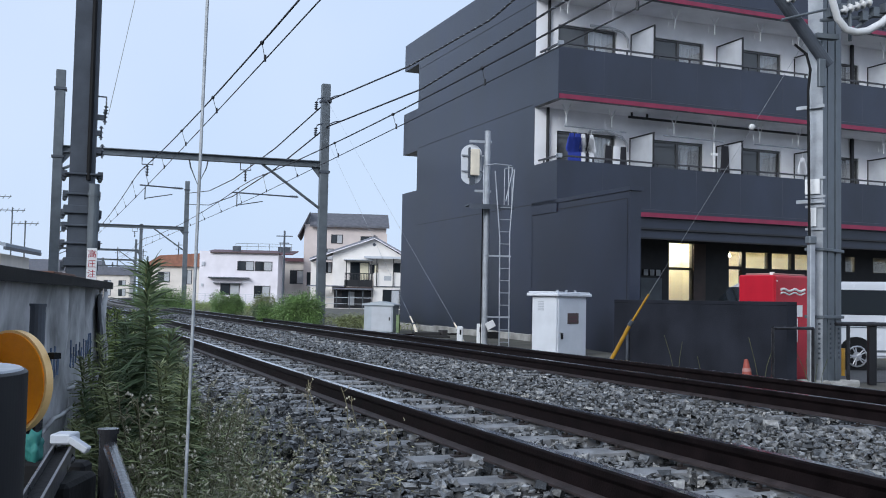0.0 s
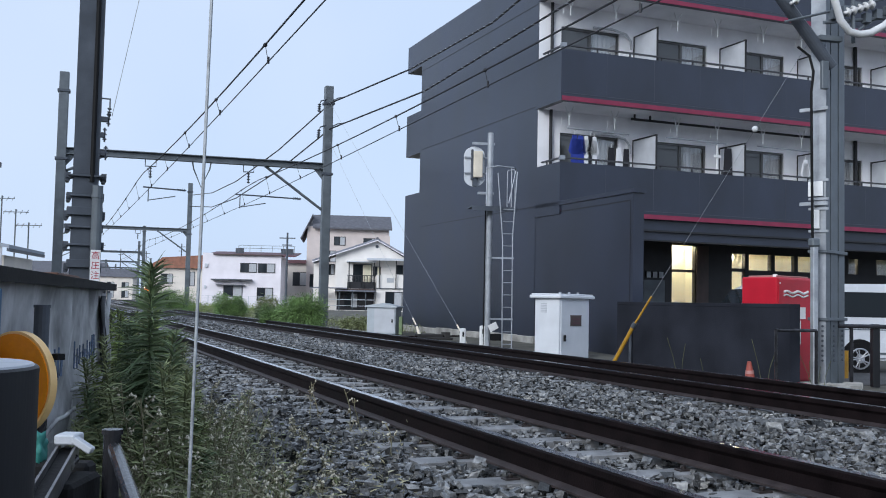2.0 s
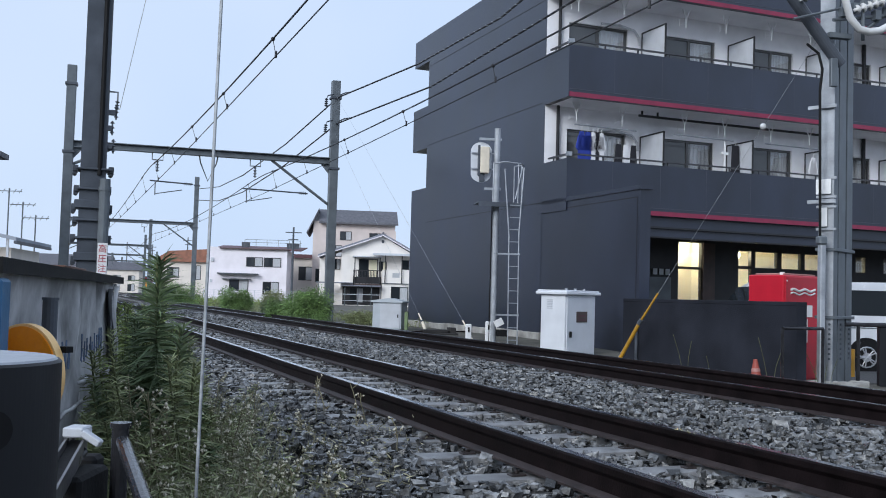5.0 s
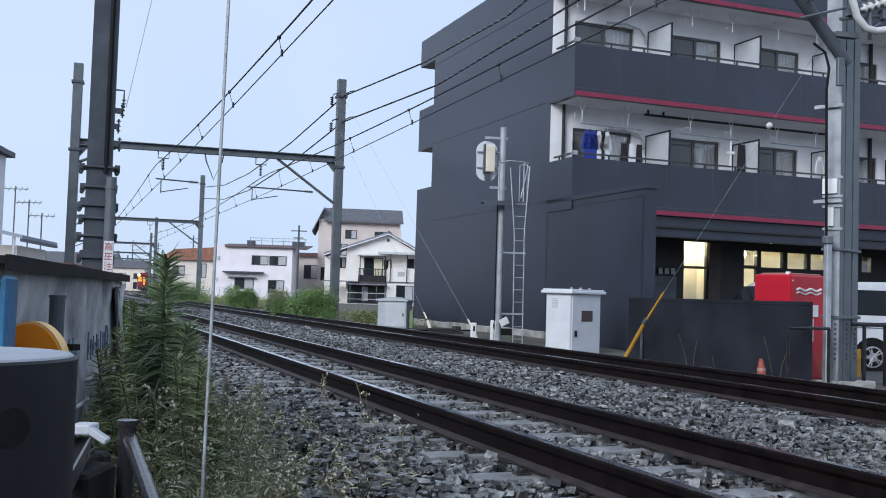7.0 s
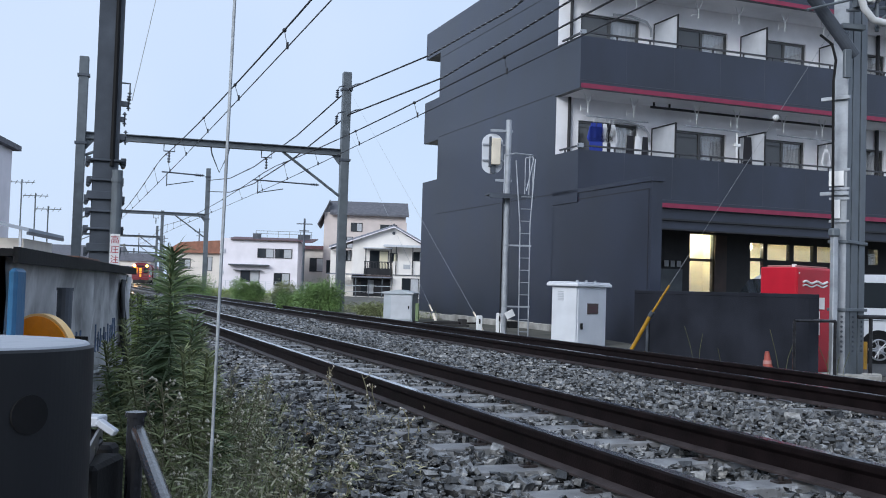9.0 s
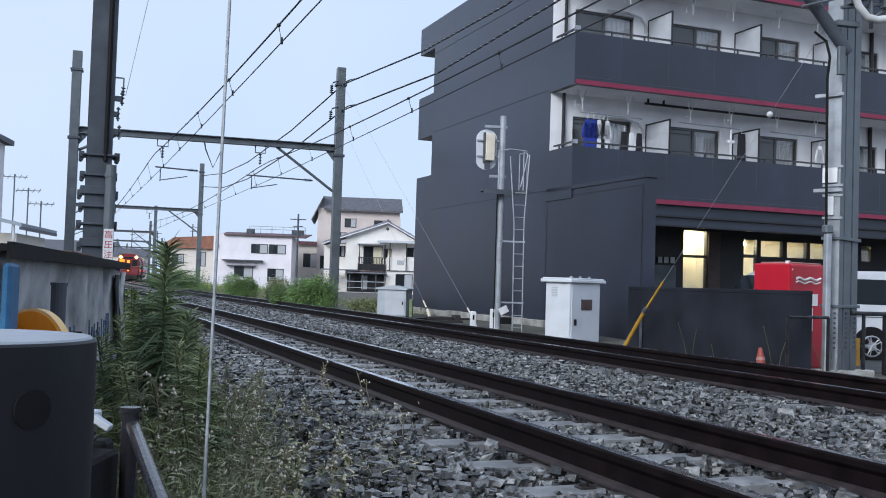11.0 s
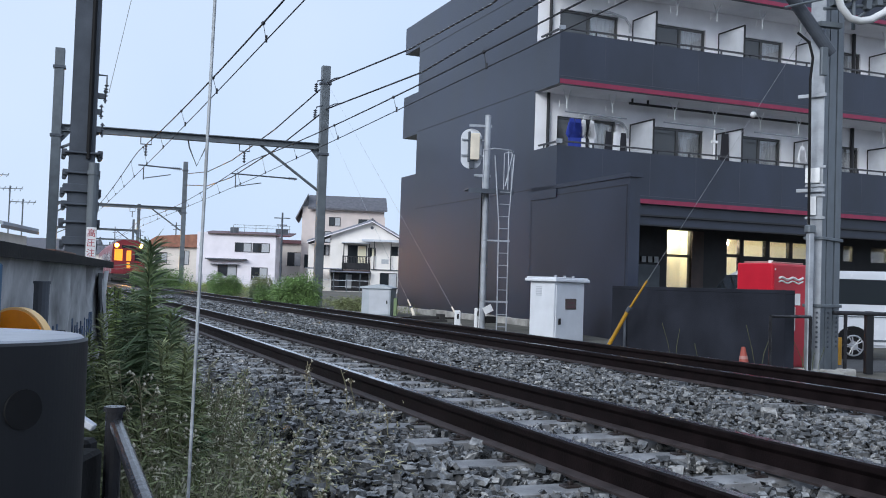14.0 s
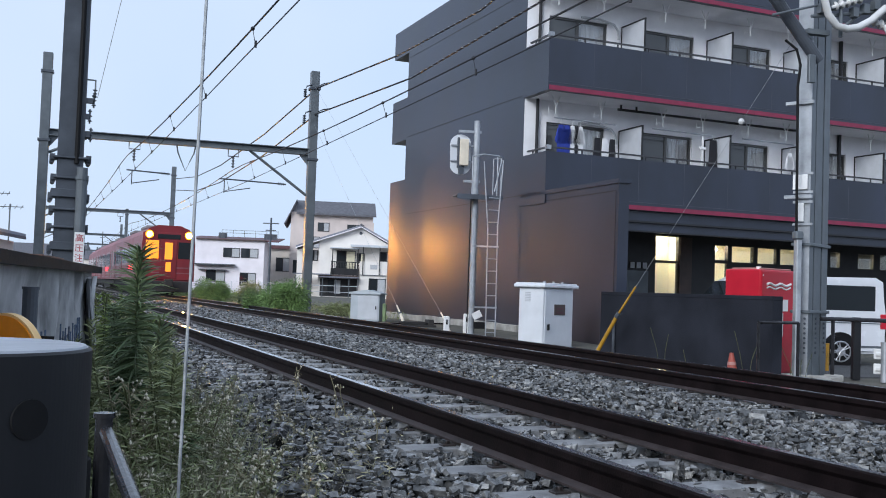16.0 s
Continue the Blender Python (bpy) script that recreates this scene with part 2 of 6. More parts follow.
# ---- mesh helpers ----
def box(bm, lo, hi, bevel=0.0, m=None):
    lo, hi = Vector(lo), Vector(hi)
    made = bmesh.ops.create_cube(bm, size=1.0)["verts"]
    for v in made:
        v.co = Vector(((lo[i] + hi[i]) / 2 + v.co[i] * (hi[i] - lo[i]) for i in range(3)))
    if bevel:
        edges = list({e for v in made for e in v.link_edges})
        made = list({v for f in bmesh.ops.bevel(bm, geom=edges, offset=bevel, segments=1, affect="EDGES")["faces"] for v in f.verts} | {v for v in made if v.is_valid})
    if m:
        bmesh.ops.transform(bm, matrix=m, verts=made)
    return made


def rod(bm, p0, p1, r0, r1=None, seg=8):
    p0, p1 = Vector(p0), Vector(p1)
    made = bmesh.ops.create_cone(bm, cap_ends=True, segments=seg, radius1=r0, radius2=r0 if r1 is None else r1, depth=(p1 - p0).length)["verts"]
    m = Matrix.Translation((p0 + p1) / 2) @ (p1 - p0).to_track_quat("Z", "Y").to_matrix().to_4x4()
    bmesh.ops.transform(bm, matrix=m, verts=made)
    return made


def run(bm, pts, r, seg=6):
    """A round bar along points, one continuous skin."""
    pts = [Vector(p) for p in pts]
    rings = []
    for i, p in enumerate(pts):
        d = (pts[min(i + 1, len(pts) - 1)] - pts[max(i - 1, 0)]).normalized()
        a = d.cross(Vector((0, 0, 1)) if abs(d.z) < 0.9 else Vector((1, 0, 0))).normalized()
        b = d.cross(a)
        rings.append([bm.verts.new(p + (a * math.cos(k * math.tau / seg) + b * math.sin(k * math.tau / seg)) * r) for k in range(seg)])
    for q0, q1 in zip(rings, rings[1:]):
        for k in range(seg):
            bm.faces.new((q0[k], q0[(k + 1) % seg], q1[(k + 1) % seg], q1[k]))
    bm.faces.new(rings[0][::-1])
    bm.faces.new(rings[-1])


def prism(bm, outline, axis, lo, hi):
    """Extrude a 2D outline between lo and hi along axis 0, 1 or 2."""
    def at(u, v, w):
        p = [u, v]
        p.insert(axis, w)
        return bm.verts.new(p)
    a, b = [at(u, v, lo) for u, v in outline], [at(u, v, hi) for u, v in outline]
    n = len(outline)
    bm.faces.new(a[::-1])
    bm.faces.new(b)
    for i in range(n):
        bm.faces.new((a[i], a[(i + 1) % n], b[(i + 1) % n], b[i]))


def mesh_of(name, bm, material, smooth=False):
    bmesh.ops.recalc_face_normals(bm, faces=bm.faces)
    me = bpy.data.meshes.new(name)
    bm.to_mesh(me)
    bm.free()
    for mm in (material if isinstance(material, (list, tuple)) else [material]):
        me.materials.append(mm)
    if smooth:
        me.polygons.foreach_set("use_smooth", [True] * len(me.polygons))
    return me


def part(name, bm, material, parent=None, label="", smooth=False):
    ob = new(name, mesh_of(name, bm, material, smooth))
    ob.parent = parent
    if label:
        ob["label"] = label
    return ob


def piece(name, me, parent, m=None):
    """One more object on a shared mesh."""
    ob = new(name, me)
    ob.parent = parent
    if m is not None:
        ob.matrix_basis = m
    return ob


def thing(name, m, label, category, group="", kind=""):
    ob = new(name)
    ob.matrix_basis = m
    return tagged(ob, label, category, group, kind)


def B(*boxes, bevel=0.0):
    bm = bmesh.new()
    for lo, hi in boxes:
        box(bm, lo, hi, bevel)
    return bm


def R(*rods, seg=8):
    bm = bmesh.new()
    for r in rods:
        rod(bm, *r, seg=seg)
    return bm


def raw(name, verts, faces, material, parent=None, smooth=False):
    me = bpy.data.meshes.new(name)
    me.from_pydata(verts, [], faces)
    for mm in (material if isinstance(material, (list, tuple)) else [material]):
        me.materials.append(mm)
    me.polygons.foreach_set("use_smooth", [smooth] * len(me.polygons))
    ob = new(name, me)
    ob.parent = parent
    return ob


# ---- the line of the railway ----
GAUGE, TRACKS = 1.132, 3.852
STEP = 0.25
PITCH, PHASE = 0.70, 0.42
S_ALL = np.arange(-80, 420, STEP)
_u = np.clip(S_ALL / 100, -0.2, 2.2)
_h = -0.0032 * np.clip((S_ALL - 30) / 30, 0, 1) + 0.38006 - 0.00792 * _u + 0.06822 * _u**2 - 0.11525 * _u**3 + 0.03377 * _u**4
_i0 = int(np.argmin(abs(S_ALL)))
_X, _Y = np.cumsum(-np.sin(_h)) * STEP, np.cumsum(np.cos(_h)) * STEP
_X, _Y = _X + 0.1236 - _X[_i0], _Y + 8.0 - _Y[_i0]


def way(s, off=0.0, z=0.0):
    """The place s metres along the line, off metres to the right of the near track's middle."""
    h = float(np.interp(s, S_ALL, _h))
    return Vector((float(np.interp(s, S_ALL, _X)) + math.cos(h) * off, float(np.interp(s, S_ALL, _Y)) + math.sin(h) * off, z))


def turn(s):
    return float(np.interp(s, S_ALL, _h))


def ground_z(x, y):
    """Height of the ground beside the line."""
    c, sn = math.cos(0.38), math.sin(0.38)
    s, d = -(x - 0.12) * sn + (y - 8) * c, (x - 0.12) * c + (y - 8) * sn
    if d > 2:
        return -0.26 + 0.2 * min(max((s - 8) / 8, 0), 1)
    return -0.2


# ground: one sheet to the horizon, finer near the line
def build_ground():
    ax = [-2500, -900, -400, -200, -120] + list(range(-80, 81, 2)) + [120, 200, 400, 900, 2500]
    ay = [-2500, -600, -200, -80] + list(range(-40, 141, 2)) + [200, 300, 500, 900, 2500]
    verts = [(x, y, ground_z(x, y) - 0.03 + 0.04 * noise.noise((x * 0.4, y * 0.4, 0))) for y in ay for x in ax]
    n = len(ax)
    faces = [(j * n + i, j * n + i + 1, (j + 1) * n + i + 1, (j + 1) * n + i) for j in range(len(ay) - 1) for i in range(n - 1)]
    tagged(raw("ground", verts, faces, M_soil), "bare earth and gravel ground beside the railway", "ground", kind="structure")


def loft(name, profile, s0, s1, step, material, closed=True):
    ss = list(np.arange(s0, s1 + 1e-6, step))
    n = len(profile)
    verts = [tuple(way(s, o, z)) for s in ss for o, z in profile]
    faces = []
    for j in range(len(ss) - 1):
        for i in range(n if closed else n - 1):
            k = (i + 1) % n
            faces.append((j * n + i, (j + 1) * n + i, (j + 1) * n + k, j * n + k))
    if closed:
        faces += [tuple(range(n)), tuple(range((len(ss) - 1) * n, len(ss) * n))[::-1]]
    return verts, faces


def build_bed():
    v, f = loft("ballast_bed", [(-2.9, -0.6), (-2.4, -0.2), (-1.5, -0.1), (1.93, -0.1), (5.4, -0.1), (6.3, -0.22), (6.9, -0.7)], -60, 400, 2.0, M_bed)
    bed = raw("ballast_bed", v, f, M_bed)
    tagged(bed, "bed under the crushed stones, blackened for shade in the gaps", "ballast", kind="structure")


def stones(s0, s1, d0, d1, size, count, seed):
    """Crushed stones as one mesh: angular broken blocks with uneven corners."""
    rng = np.random.default_rng(seed)
    s, d = rng.uniform(s0, s1, count), rng.uniform(d0, d1, count)
    h = np.interp(s, S_ALL, _h)
    x = np.interp(s, S_ALL, _X) + np.cos(h) * d
    y = np.interp(s, S_ALL, _Y) + np.sin(h) * d
    edge = np.maximum(np.maximum(-1.5 - d, d - 5.4), 0)
    z = -0.033 - edge * 0.17 + rng.uniform(-0.075, 0.03, count)
    # lower between the rails, heaped a little between the tracks
    z = z + 0.03 * np.exp(-((d - 1.93) / 0.5) ** 2)
    keep = np.ones(count, bool)
    for c in (0.0, TRACKS):
        for r in (-GAUGE / 2, GAUGE / 2):
            keep &= abs(d - c - r) > 0.058
        bare = np.clip(1.35 - np.maximum(abs(d - c) - 0.92, 0) * 6 - np.clip((0.33 - abs(d - c)) * 3.2, 0, 1), 0, 1)
        on_sleeper = (abs(((s - PHASE) / PITCH + 0.5) % 1 - 0.5) * PITCH < 0.125) & (abs(d - c) < 1.0)
        keep &= ~(on_sleeper & (rng.uniform(0, 1, count) < bare * 0.97))
        z = np.where(abs(d - c) < 0.5, z - 0.012, z)
    x, y, z = x[keep], y[keep], z[keep]
    n = len(x)
    sc = size * 0.82 * rng.lognormal(0, 0.3, n)[:, None, None]
    base = np.array([(-1, -1, -1), (1, -1, -1), (1, 1, -1), (-1, 1, -1), (-1, -1, 1), (1, -1, 1), (1, 1, 1), (-1, 1, 1)]) * 0.4
    q = np.array([(0, 2, 1), (0, 3, 2), (4, 5, 6), (4, 6, 7), (0, 1, 5), (0, 5, 4), (1, 2, 6), (1, 6, 5), (2, 3, 7), (2, 7, 6), (3, 0, 4), (3, 4, 7)])
    nv = len(base)
    p = base[None] * rng.uniform(0.5, 1.15, (n, nv, 1)) * rng.uniform(0.75, 1.15, (n, nv, 3))
    p *= np.stack([rng.uniform(0.9, 1.7, n), rng.uniform(0.75, 1.2, n), rng.uniform(0.35, 0.85, n)], 1)[:, None, :]
    a, b = rng.uniform(0, 6.28, n), rng.normal(0, 0.85, n)
    ca, sa, cb, sb = np.cos(a)[:, None], np.sin(a)[:, None], np.cos(b)[:, None], np.sin(b)[:, None]
    px, py, pz = p[..., 0], p[..., 1], p[..., 2]
    py, pz = py * cb - pz * sb, py * sb + pz * cb
    px, py = px * ca - py * sa, px * sa + py * ca
    p = np.stack([px, py, pz], 2) * sc + np.stack([x, y, z], 1)[:, None, :]
    f = (q[None] + (np.arange(n) * nv)[:, None, None]).reshape(-1, 3)
    me = bpy.data.meshes.new("ballast_stones")
    me.vertices.add(n * nv)
    me.vertices.foreach_set("co", p.ravel())
    me.loops.add(f.size)
    me.loops.foreach_set("vertex_index", f.ravel().astype(np.int32))
    me.polygons.add(len(f))
    me.polygons.foreach_set("loop_start", np.arange(0, f.size, 3, dtype=np.int32))
    me.polygons.foreach_set("use_smooth", [False] * len(f))
    me.update(calc_edges=True)
    me.validate()
    me.materials.append(M_stone)
    return tagged(new("ballast_stones", me), "angular dark grey crushed stones of the track ballast", "gravel", kind="stuff")


RAIL = [(-0.056, 0.0), (0.056, 0.0), (0.056, 0.012), (0.012, 0.03), (0.008, 0.1), (0.033, 0.125), (0.033, 0.155), (0.028, 0.165),
        (-0.028, 0.165), (-0.033, 0.155), (-0.033, 0.125), (-0.008, 0.1), (-0.012, 0.03), (-0.056, 0.012)]


def build_track(off, label):
    tr = thing("railway_track", Matrix.Identity(4), label, "railway track", "tracks of the line", "structure")
    for side in (-GAUGE / 2, GAUGE / 2):
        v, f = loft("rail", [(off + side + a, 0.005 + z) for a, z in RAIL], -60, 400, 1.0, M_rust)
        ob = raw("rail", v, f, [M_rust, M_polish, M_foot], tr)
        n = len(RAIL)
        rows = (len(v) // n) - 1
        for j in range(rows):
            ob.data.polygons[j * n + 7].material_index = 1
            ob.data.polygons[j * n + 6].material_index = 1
            # foot faces carry the painted highlight
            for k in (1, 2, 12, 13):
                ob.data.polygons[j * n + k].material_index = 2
    return tr


def build_sleepers(tr, off):
    bm = bmesh.new()
    prism(bm, [(-0.12, -0.16), (0.12, -0.16), (0.1, 0.0), (0.088, 0.006), (-0.088, 0.006), (-0.1, 0.0)], 0, -1.0, 1.0)
    sl = mesh_of("sleeper", bm, M_sleeper)
    cl = mesh_of("rail_clip", B(((-0.045, -0.035, 0.0), (0.045, 0.035, 0.014)), ((-0.012, -0.014, 0.012), (0.012, 0.014, 0.034)), bevel=0.004), M_clip)
    rng = random.Random(5)
    for k in range(-39, 94):
        s = k * PITCH + PHASE
        m = Matrix.Translation(way(s, off, 0.0)) @ pose(0, 0, rng.uniform(-0.026, -0.012), 0, 0, math.degrees(turn(s)) + rng.uniform(-0.6, 0.6))
        piece("sleeper", sl, tr, m)
        if -12 < k < (34 if off == 0 else 20):
            for r in (-GAUGE / 2, GAUGE / 2):
                for e in (-0.11, 0.11):
                    if off and e > 0:
                        continue
                    piece("rail_clip", cl, tr, m @ Matrix.Translation((r + e, 0, 0.004)))
    far = []
    for k in range(94, 411):
        m = Matrix.Translation(way(k * PITCH + PHASE, off, 0.0)) @ pose(0, 0, 0, 0, 0, math.degrees(turn(k * PITCH + PHASE)))
        far.append([m @ Vector(p) for p in ((-1, -0.1, -0.02), (1, -0.1, -0.02), (1, 0.1, -0.02), (-1, 0.1, -0.02), (-1, -0.1, 0.004), (1, -0.1, 0.004), (1, 0.1, 0.004), (-1, 0.1, 0.004))])
    v = [tuple(p) for q in far for p in q]
    f = [tuple(8 * i + k for k in g) for i in range(len(far)) for g in ((4, 5, 6, 7), (0, 1, 5, 4), (1, 2, 6, 5), (2, 3, 7, 6), (3, 0, 4, 7))]
    tagged(raw("sleepers", v, f, M_sleeper, tr), kind="stuff")


# ---- the apartment house: x along its front, y away from the line of sight, at its balcony corner ----
def build_apartments():
    hs = thing("apartment_building", pose(2.91, 25.5, 0, 0, 0, 22.05), "three-storey apartment house in dark slate render with crimson stripes", "building", kind="structure")
    E = 17.5
    D0 = 1.35
    roof = 10.28
    # side wall with its back galleries
    part("side_wall", B(((0, D0, -0.4), (0.2, 10.35, roof))), M_dark_wall, hs)
    part("back_wall", B(((0.2, 10.15, -0.4), (E, 10.35, roof))), M_dark_wall, hs)
    part("far_side_wall", B(((E - 0.2, D0, -0.4), (E, 10.15, roof))), M_dark_wall, hs)
    for lo, hi in ((-0.4, 4.8), (6.22, 7.72), (9.32, roof)):
        part("gallery_parapet", B(((0.003, 10.35, lo), (E, 11.83, hi))), M_dark_wall, hs)
    part("roof", B(((0.2, D0, 9.9), (E - 0.2, 10.15, 10.05))), M_concrete, hs)
    # joints in the side wall
    jb = bmesh.new()
    for z in (3.56, 6.28, 9.1):
        box(jb, (-0.006, 1.4, z), (0.01, 10.3, z + 0.02))
    part("wall_joint", jb, M_frame, hs)
    # upper front wall with door openings
    doors = [(0.68, 2.53), (3.75, 5.48), (6.75, 8.3), (9.6, 11.35), (12.55, 14.3), (15.4, 17.0)]
    for f, zf in ((0, 3.46), (1, 6.4)):
        xs = 0.0
        wall = bmesh.new()
        for a, b in doors + [(E - 0.2, E - 0.2)]:
            box(wall, (max(xs, 0.004), D0 - 0.008, zf - 0.1), (a, D0 + 0.16, zf + 2.8))
            if b > a:
                box(wall, (a, D0 - 0.008, zf + 2.17), (b, D0 + 0.16, zf + 2.8))
                box(wall, (a, D0 - 0.008, zf - 0.1), (b, D0 + 0.16, zf + 0.1))
            xs = b
        part("front_wall", wall, M_white_wall, hs, "white rendered wall behind the balconies")
        rng = random.Random(3 + f)
        for i, (a, b) in enumerate(doors):
            win = part("balcony_door", B(((a, D0 + 0.05, zf + 0.1), (a + 0.05, D0 + 0.13, zf + 2.17)), ((b - 0.05, D0 + 0.05, zf + 0.1), (b, D0 + 0.13, zf + 2.17)),
                                         ((a + 0.05, D0 + 0.05, zf + 2.11), (b - 0.05, D0 + 0.13, zf + 2.17)), (((a + b) / 2 - 0.04, D0 + 0.055, zf + 0.1), ((a + b) / 2 + 0.04, D0 + 0.125, zf + 2.11))), M_door_frame, hs)
            mid = (a + b) / 2
            part("pane", B(((a + 0.05, D0 + 0.085, zf + 0.1), (mid - 0.04, D0 + 0.095, zf + 2.11))), M_pane_grey, win)
            part("pane", B(((mid + 0.04, D0 + 0.085, zf + 0.1), (b - 0.05, D0 + 0.095, zf + 2.11))), M_clear, win)
            cb = bmesh.new()
            n = 16
            ww = (b - mid - 0.1)
            prism(cb, [(mid + 0.05 + ww * k / n, D0 + 0.2 + 0.02 * math.sin(k * 2.3)) for k in range(n + 1)] + [(mid + 0.05 + ww * k / n, D0 + 0.215 + 0.02 * math.sin(k * 2.3)) for k in range(n, -1, -1)], 2, zf + 0.12, zf + 2.1)
            part("curtain", cb, M_curtain, win)
        part("room_back", B(((0.2, D0 + 1.2, zf - 0.1), (E - 0.2, D0 + 1.25, zf + 2.8))), M_curtain, hs)
    # balconies
    for i, zt in enumerate((4.62, 7.56, 10.5)):
        slab = zt - 1.35
        part("balcony_slab", B(((0.14, 0.14, slab + 0.004), (E, D0 - 0.009, slab + 0.16))), M_white_wall, hs, "white balcony slab")
        wall = part("balcony_parapet", B(((0, 0, slab), (E, 0.14, zt)), ((-0.03, 0.0, slab + 0.0), (0.0, D0 + 0.06, zt)), ((0, 0.14, slab + 0.0), (0.14, D0 - 0.01, zt))), M_dark_wall, hs)
        part("stripe", B(((0.0, -0.014, slab + 0.006), (E, 0.004, slab + 0.125))), M_red_stripe, wall, "crimson painted stripe")
        part("moulding", B(((0.0, -0.008, slab + 0.2), (E, 0.004, slab + 0.215))), M_joint, wall)
        jb = bmesh.new()
        for k in range(1, 12):
            box(jb, (k * 1.47 - 0.15, -0.003, slab + 0.24), (k * 1.47 - 0.14, 0.003, zt))
        part("panel_joint", jb, M_joint, wall)
        if i == 2:
            continue
        rail = bmesh.new()
        box(rail, (0.0, 0.04, zt + 0.1), (E, 0.1, zt + 0.14))
        box(rail, (0.04, 0.1, zt + 0.1), (0.1, D0 - 0.15, zt + 0.14))
        hr = part("handrail", rail, M_rail_bar, hs)
        for k in range(0, 18):
            part("rail_post", B(((0.05 + k, 0.055, zt), (0.09 + k, 0.085, zt + 0.1))), M_rail_bar, hr)
        part("rail_post", B(((0.055, 0.9, zt), (0.085, 0.94, zt + 0.1))), M_rail_bar, hr)
        part("end_cap", B(((0.0, 0.02, zt + 0.06), (0.13, 0.13, zt + 0.17))), M_galv, hr)
        # partition boards
        for a in (3.0, 5.94, 8.8, 11.7, 14.6):
            fr = part("partition_screen", B(((a - 0.02, 0.16, slab + 0.2), (a + 0.02, 0.2, zt + 0.98)), ((a - 0.02, 1.3, slab + 0.2), (a + 0.02, 1.34, zt + 0.98)), ((a - 0.02, 0.2, zt + 0.94), (a + 0.02, 1.3, zt + 0.98))), M_frame, hs)
            part("board", B(((a - 0.008, 0.2, slab + 0.25), (a + 0.008, 1.3, zt + 0.94))), M_screen, fr)
        # downpipe, ceiling pipe run
        part("downpipe", R(((0.36, D0 - 0.08, slab + 0.16), (0.36, D0 - 0.08, zt + 1.6), 0.045)), M_frame, hs)
        part("downpipe", R(((11.0, D0 - 0.08, slab + 0.16), (11.0, D0 - 0.08, zt + 1.6), 0.06)), M_frame, hs)
        # clothes brackets hanging from the slab above
        for a in (0.55, 1.95, 3.95, 5.3, 6.9, 8.3, 9.8, 11.6, 12.7, 14.0):
            zc = zt + 1.585
            bk = bmesh.new()
            rod(bk, (a - 0.12, 0.6, zc), (a, 0.6, zc - 0.3), 0.014)
            rod(bk, (a + 0.12, 0.6, zc), (a, 0.6, zc - 0.3), 0.014)
            rod(bk, (a, 0.6, zc - 0.22), (a, 0.6, zc - 0.5), 0.015)
            rod(bk, (a - 0.22, 0.6, zc - 0.42), (a, 0.6, zc - 0.38), 0.006)
            rod(bk, (a - 0.22, 0.6, zc - 0.3), (a - 0.22, 0.6, zc - 0.48), 0.007)
            part("clothes_bracket", bk, M_white, hs)
    part("ceiling_pipe", R(((2.6, 0.8, 6.08), (9.1, 0.8, 6.08), 0.035), ((2.7, 0.8, 6.08), (2.7, 0.8, 6.22), 0.03), ((3.2, 0.8, 6.08), (3.2, 0.8, 6.22), 0.03), ((8.9, 0.8, 6.08), (8.9, 0.8, 6.22), 0.03)), M_frame, hs)
    # flues
    for z in (5.5, 8.45):
        bm = bmesh.new()
        run(bm, [(1.6, 1.2, z + 0.15), (2.2, 1.2, z + 0.17), (2.65, 1.2, z + 0.08), (2.8, 1.2, z - 0.1), (2.82, 1.2, z - 0.32)], 0.035, 8)
        part("flue_hose", bm, M_curtain, hs)
    # ground floor: fin wall, lintel, recessed shop front
    fin = bmesh.new()
    prism(fin, [(-3.4, -0.4), (1.4, -0.4), (1.4, 3.5), (-3.4, 3.5)], 0, 0.0, 0.28)
    fw = part("fin_wall", fin, M_dark_wall, hs)
    part("coping", B(((-0.03, -3.45, 3.5), (0.31, 1.38, 3.6))), M_dark_wall, fw)
    for lo, hi in (((-0.006, -3.3, -0.4), (0.004, -3.275, 3.34)), ((-0.006, -3.275, 3.32), (0.004, 1.35, 3.345))):
        part("groove", B((lo, hi)), M_frame, fw)
    part("lintel", B(((0.28, 0.16, 2.72), (E, 0.5, 3.28))), M_dark_wall, hs)
    part("lintel_trim", B(((0.28, 0.06, 2.95), (E, 0.16, 3.0)), ((0.28, 0.1, 2.7), (E, 0.16, 2.74))), M_frame, hs)
    part("soffit", B(((0.28, 0.5, 3.1), (E - 0.2, 4.0, 3.2))), M_frame, hs)
    # recessed shop front at b = 3
    Y = 3.0
    bays = [(5.49, 6.33), (7.71, 8.2), (8.36, 9.21), (9.38, 10.15), (10.3, 11.1), (11.3, 12.0), (12.4, 12.8), (13.6, 14.3), (14.6, 15.6)]
    sw = bmesh.new()
    xs = 0.28
    for a, b in bays + [(E - 0.2, E - 0.2)]:
        box(sw, (xs, Y, -0.4), (a, Y + 0.15, 3.1))
        if b > a:
            box(sw, (a, Y, 2.66 if a > 6 else 2.84), (b, Y + 0.15, 3.1))
            box(sw, (a, Y, -0.4), (b, Y + 0.15, 2.16 if a > 8.3 else (1.3 if a > 7 else 0.2)))
        xs = b
    shop = part("shop_front", sw, M_frame, hs, "dark framed ground floor front with lit windows")
    for a, b in bays:
        part("pane", B(((a, Y + 0.05, 0.2 if a < 6 else (1.3 if a < 8.3 else 2.16)), (b, Y + 0.06, 2.84 if a < 6 else 2.66))), M_clear, shop)
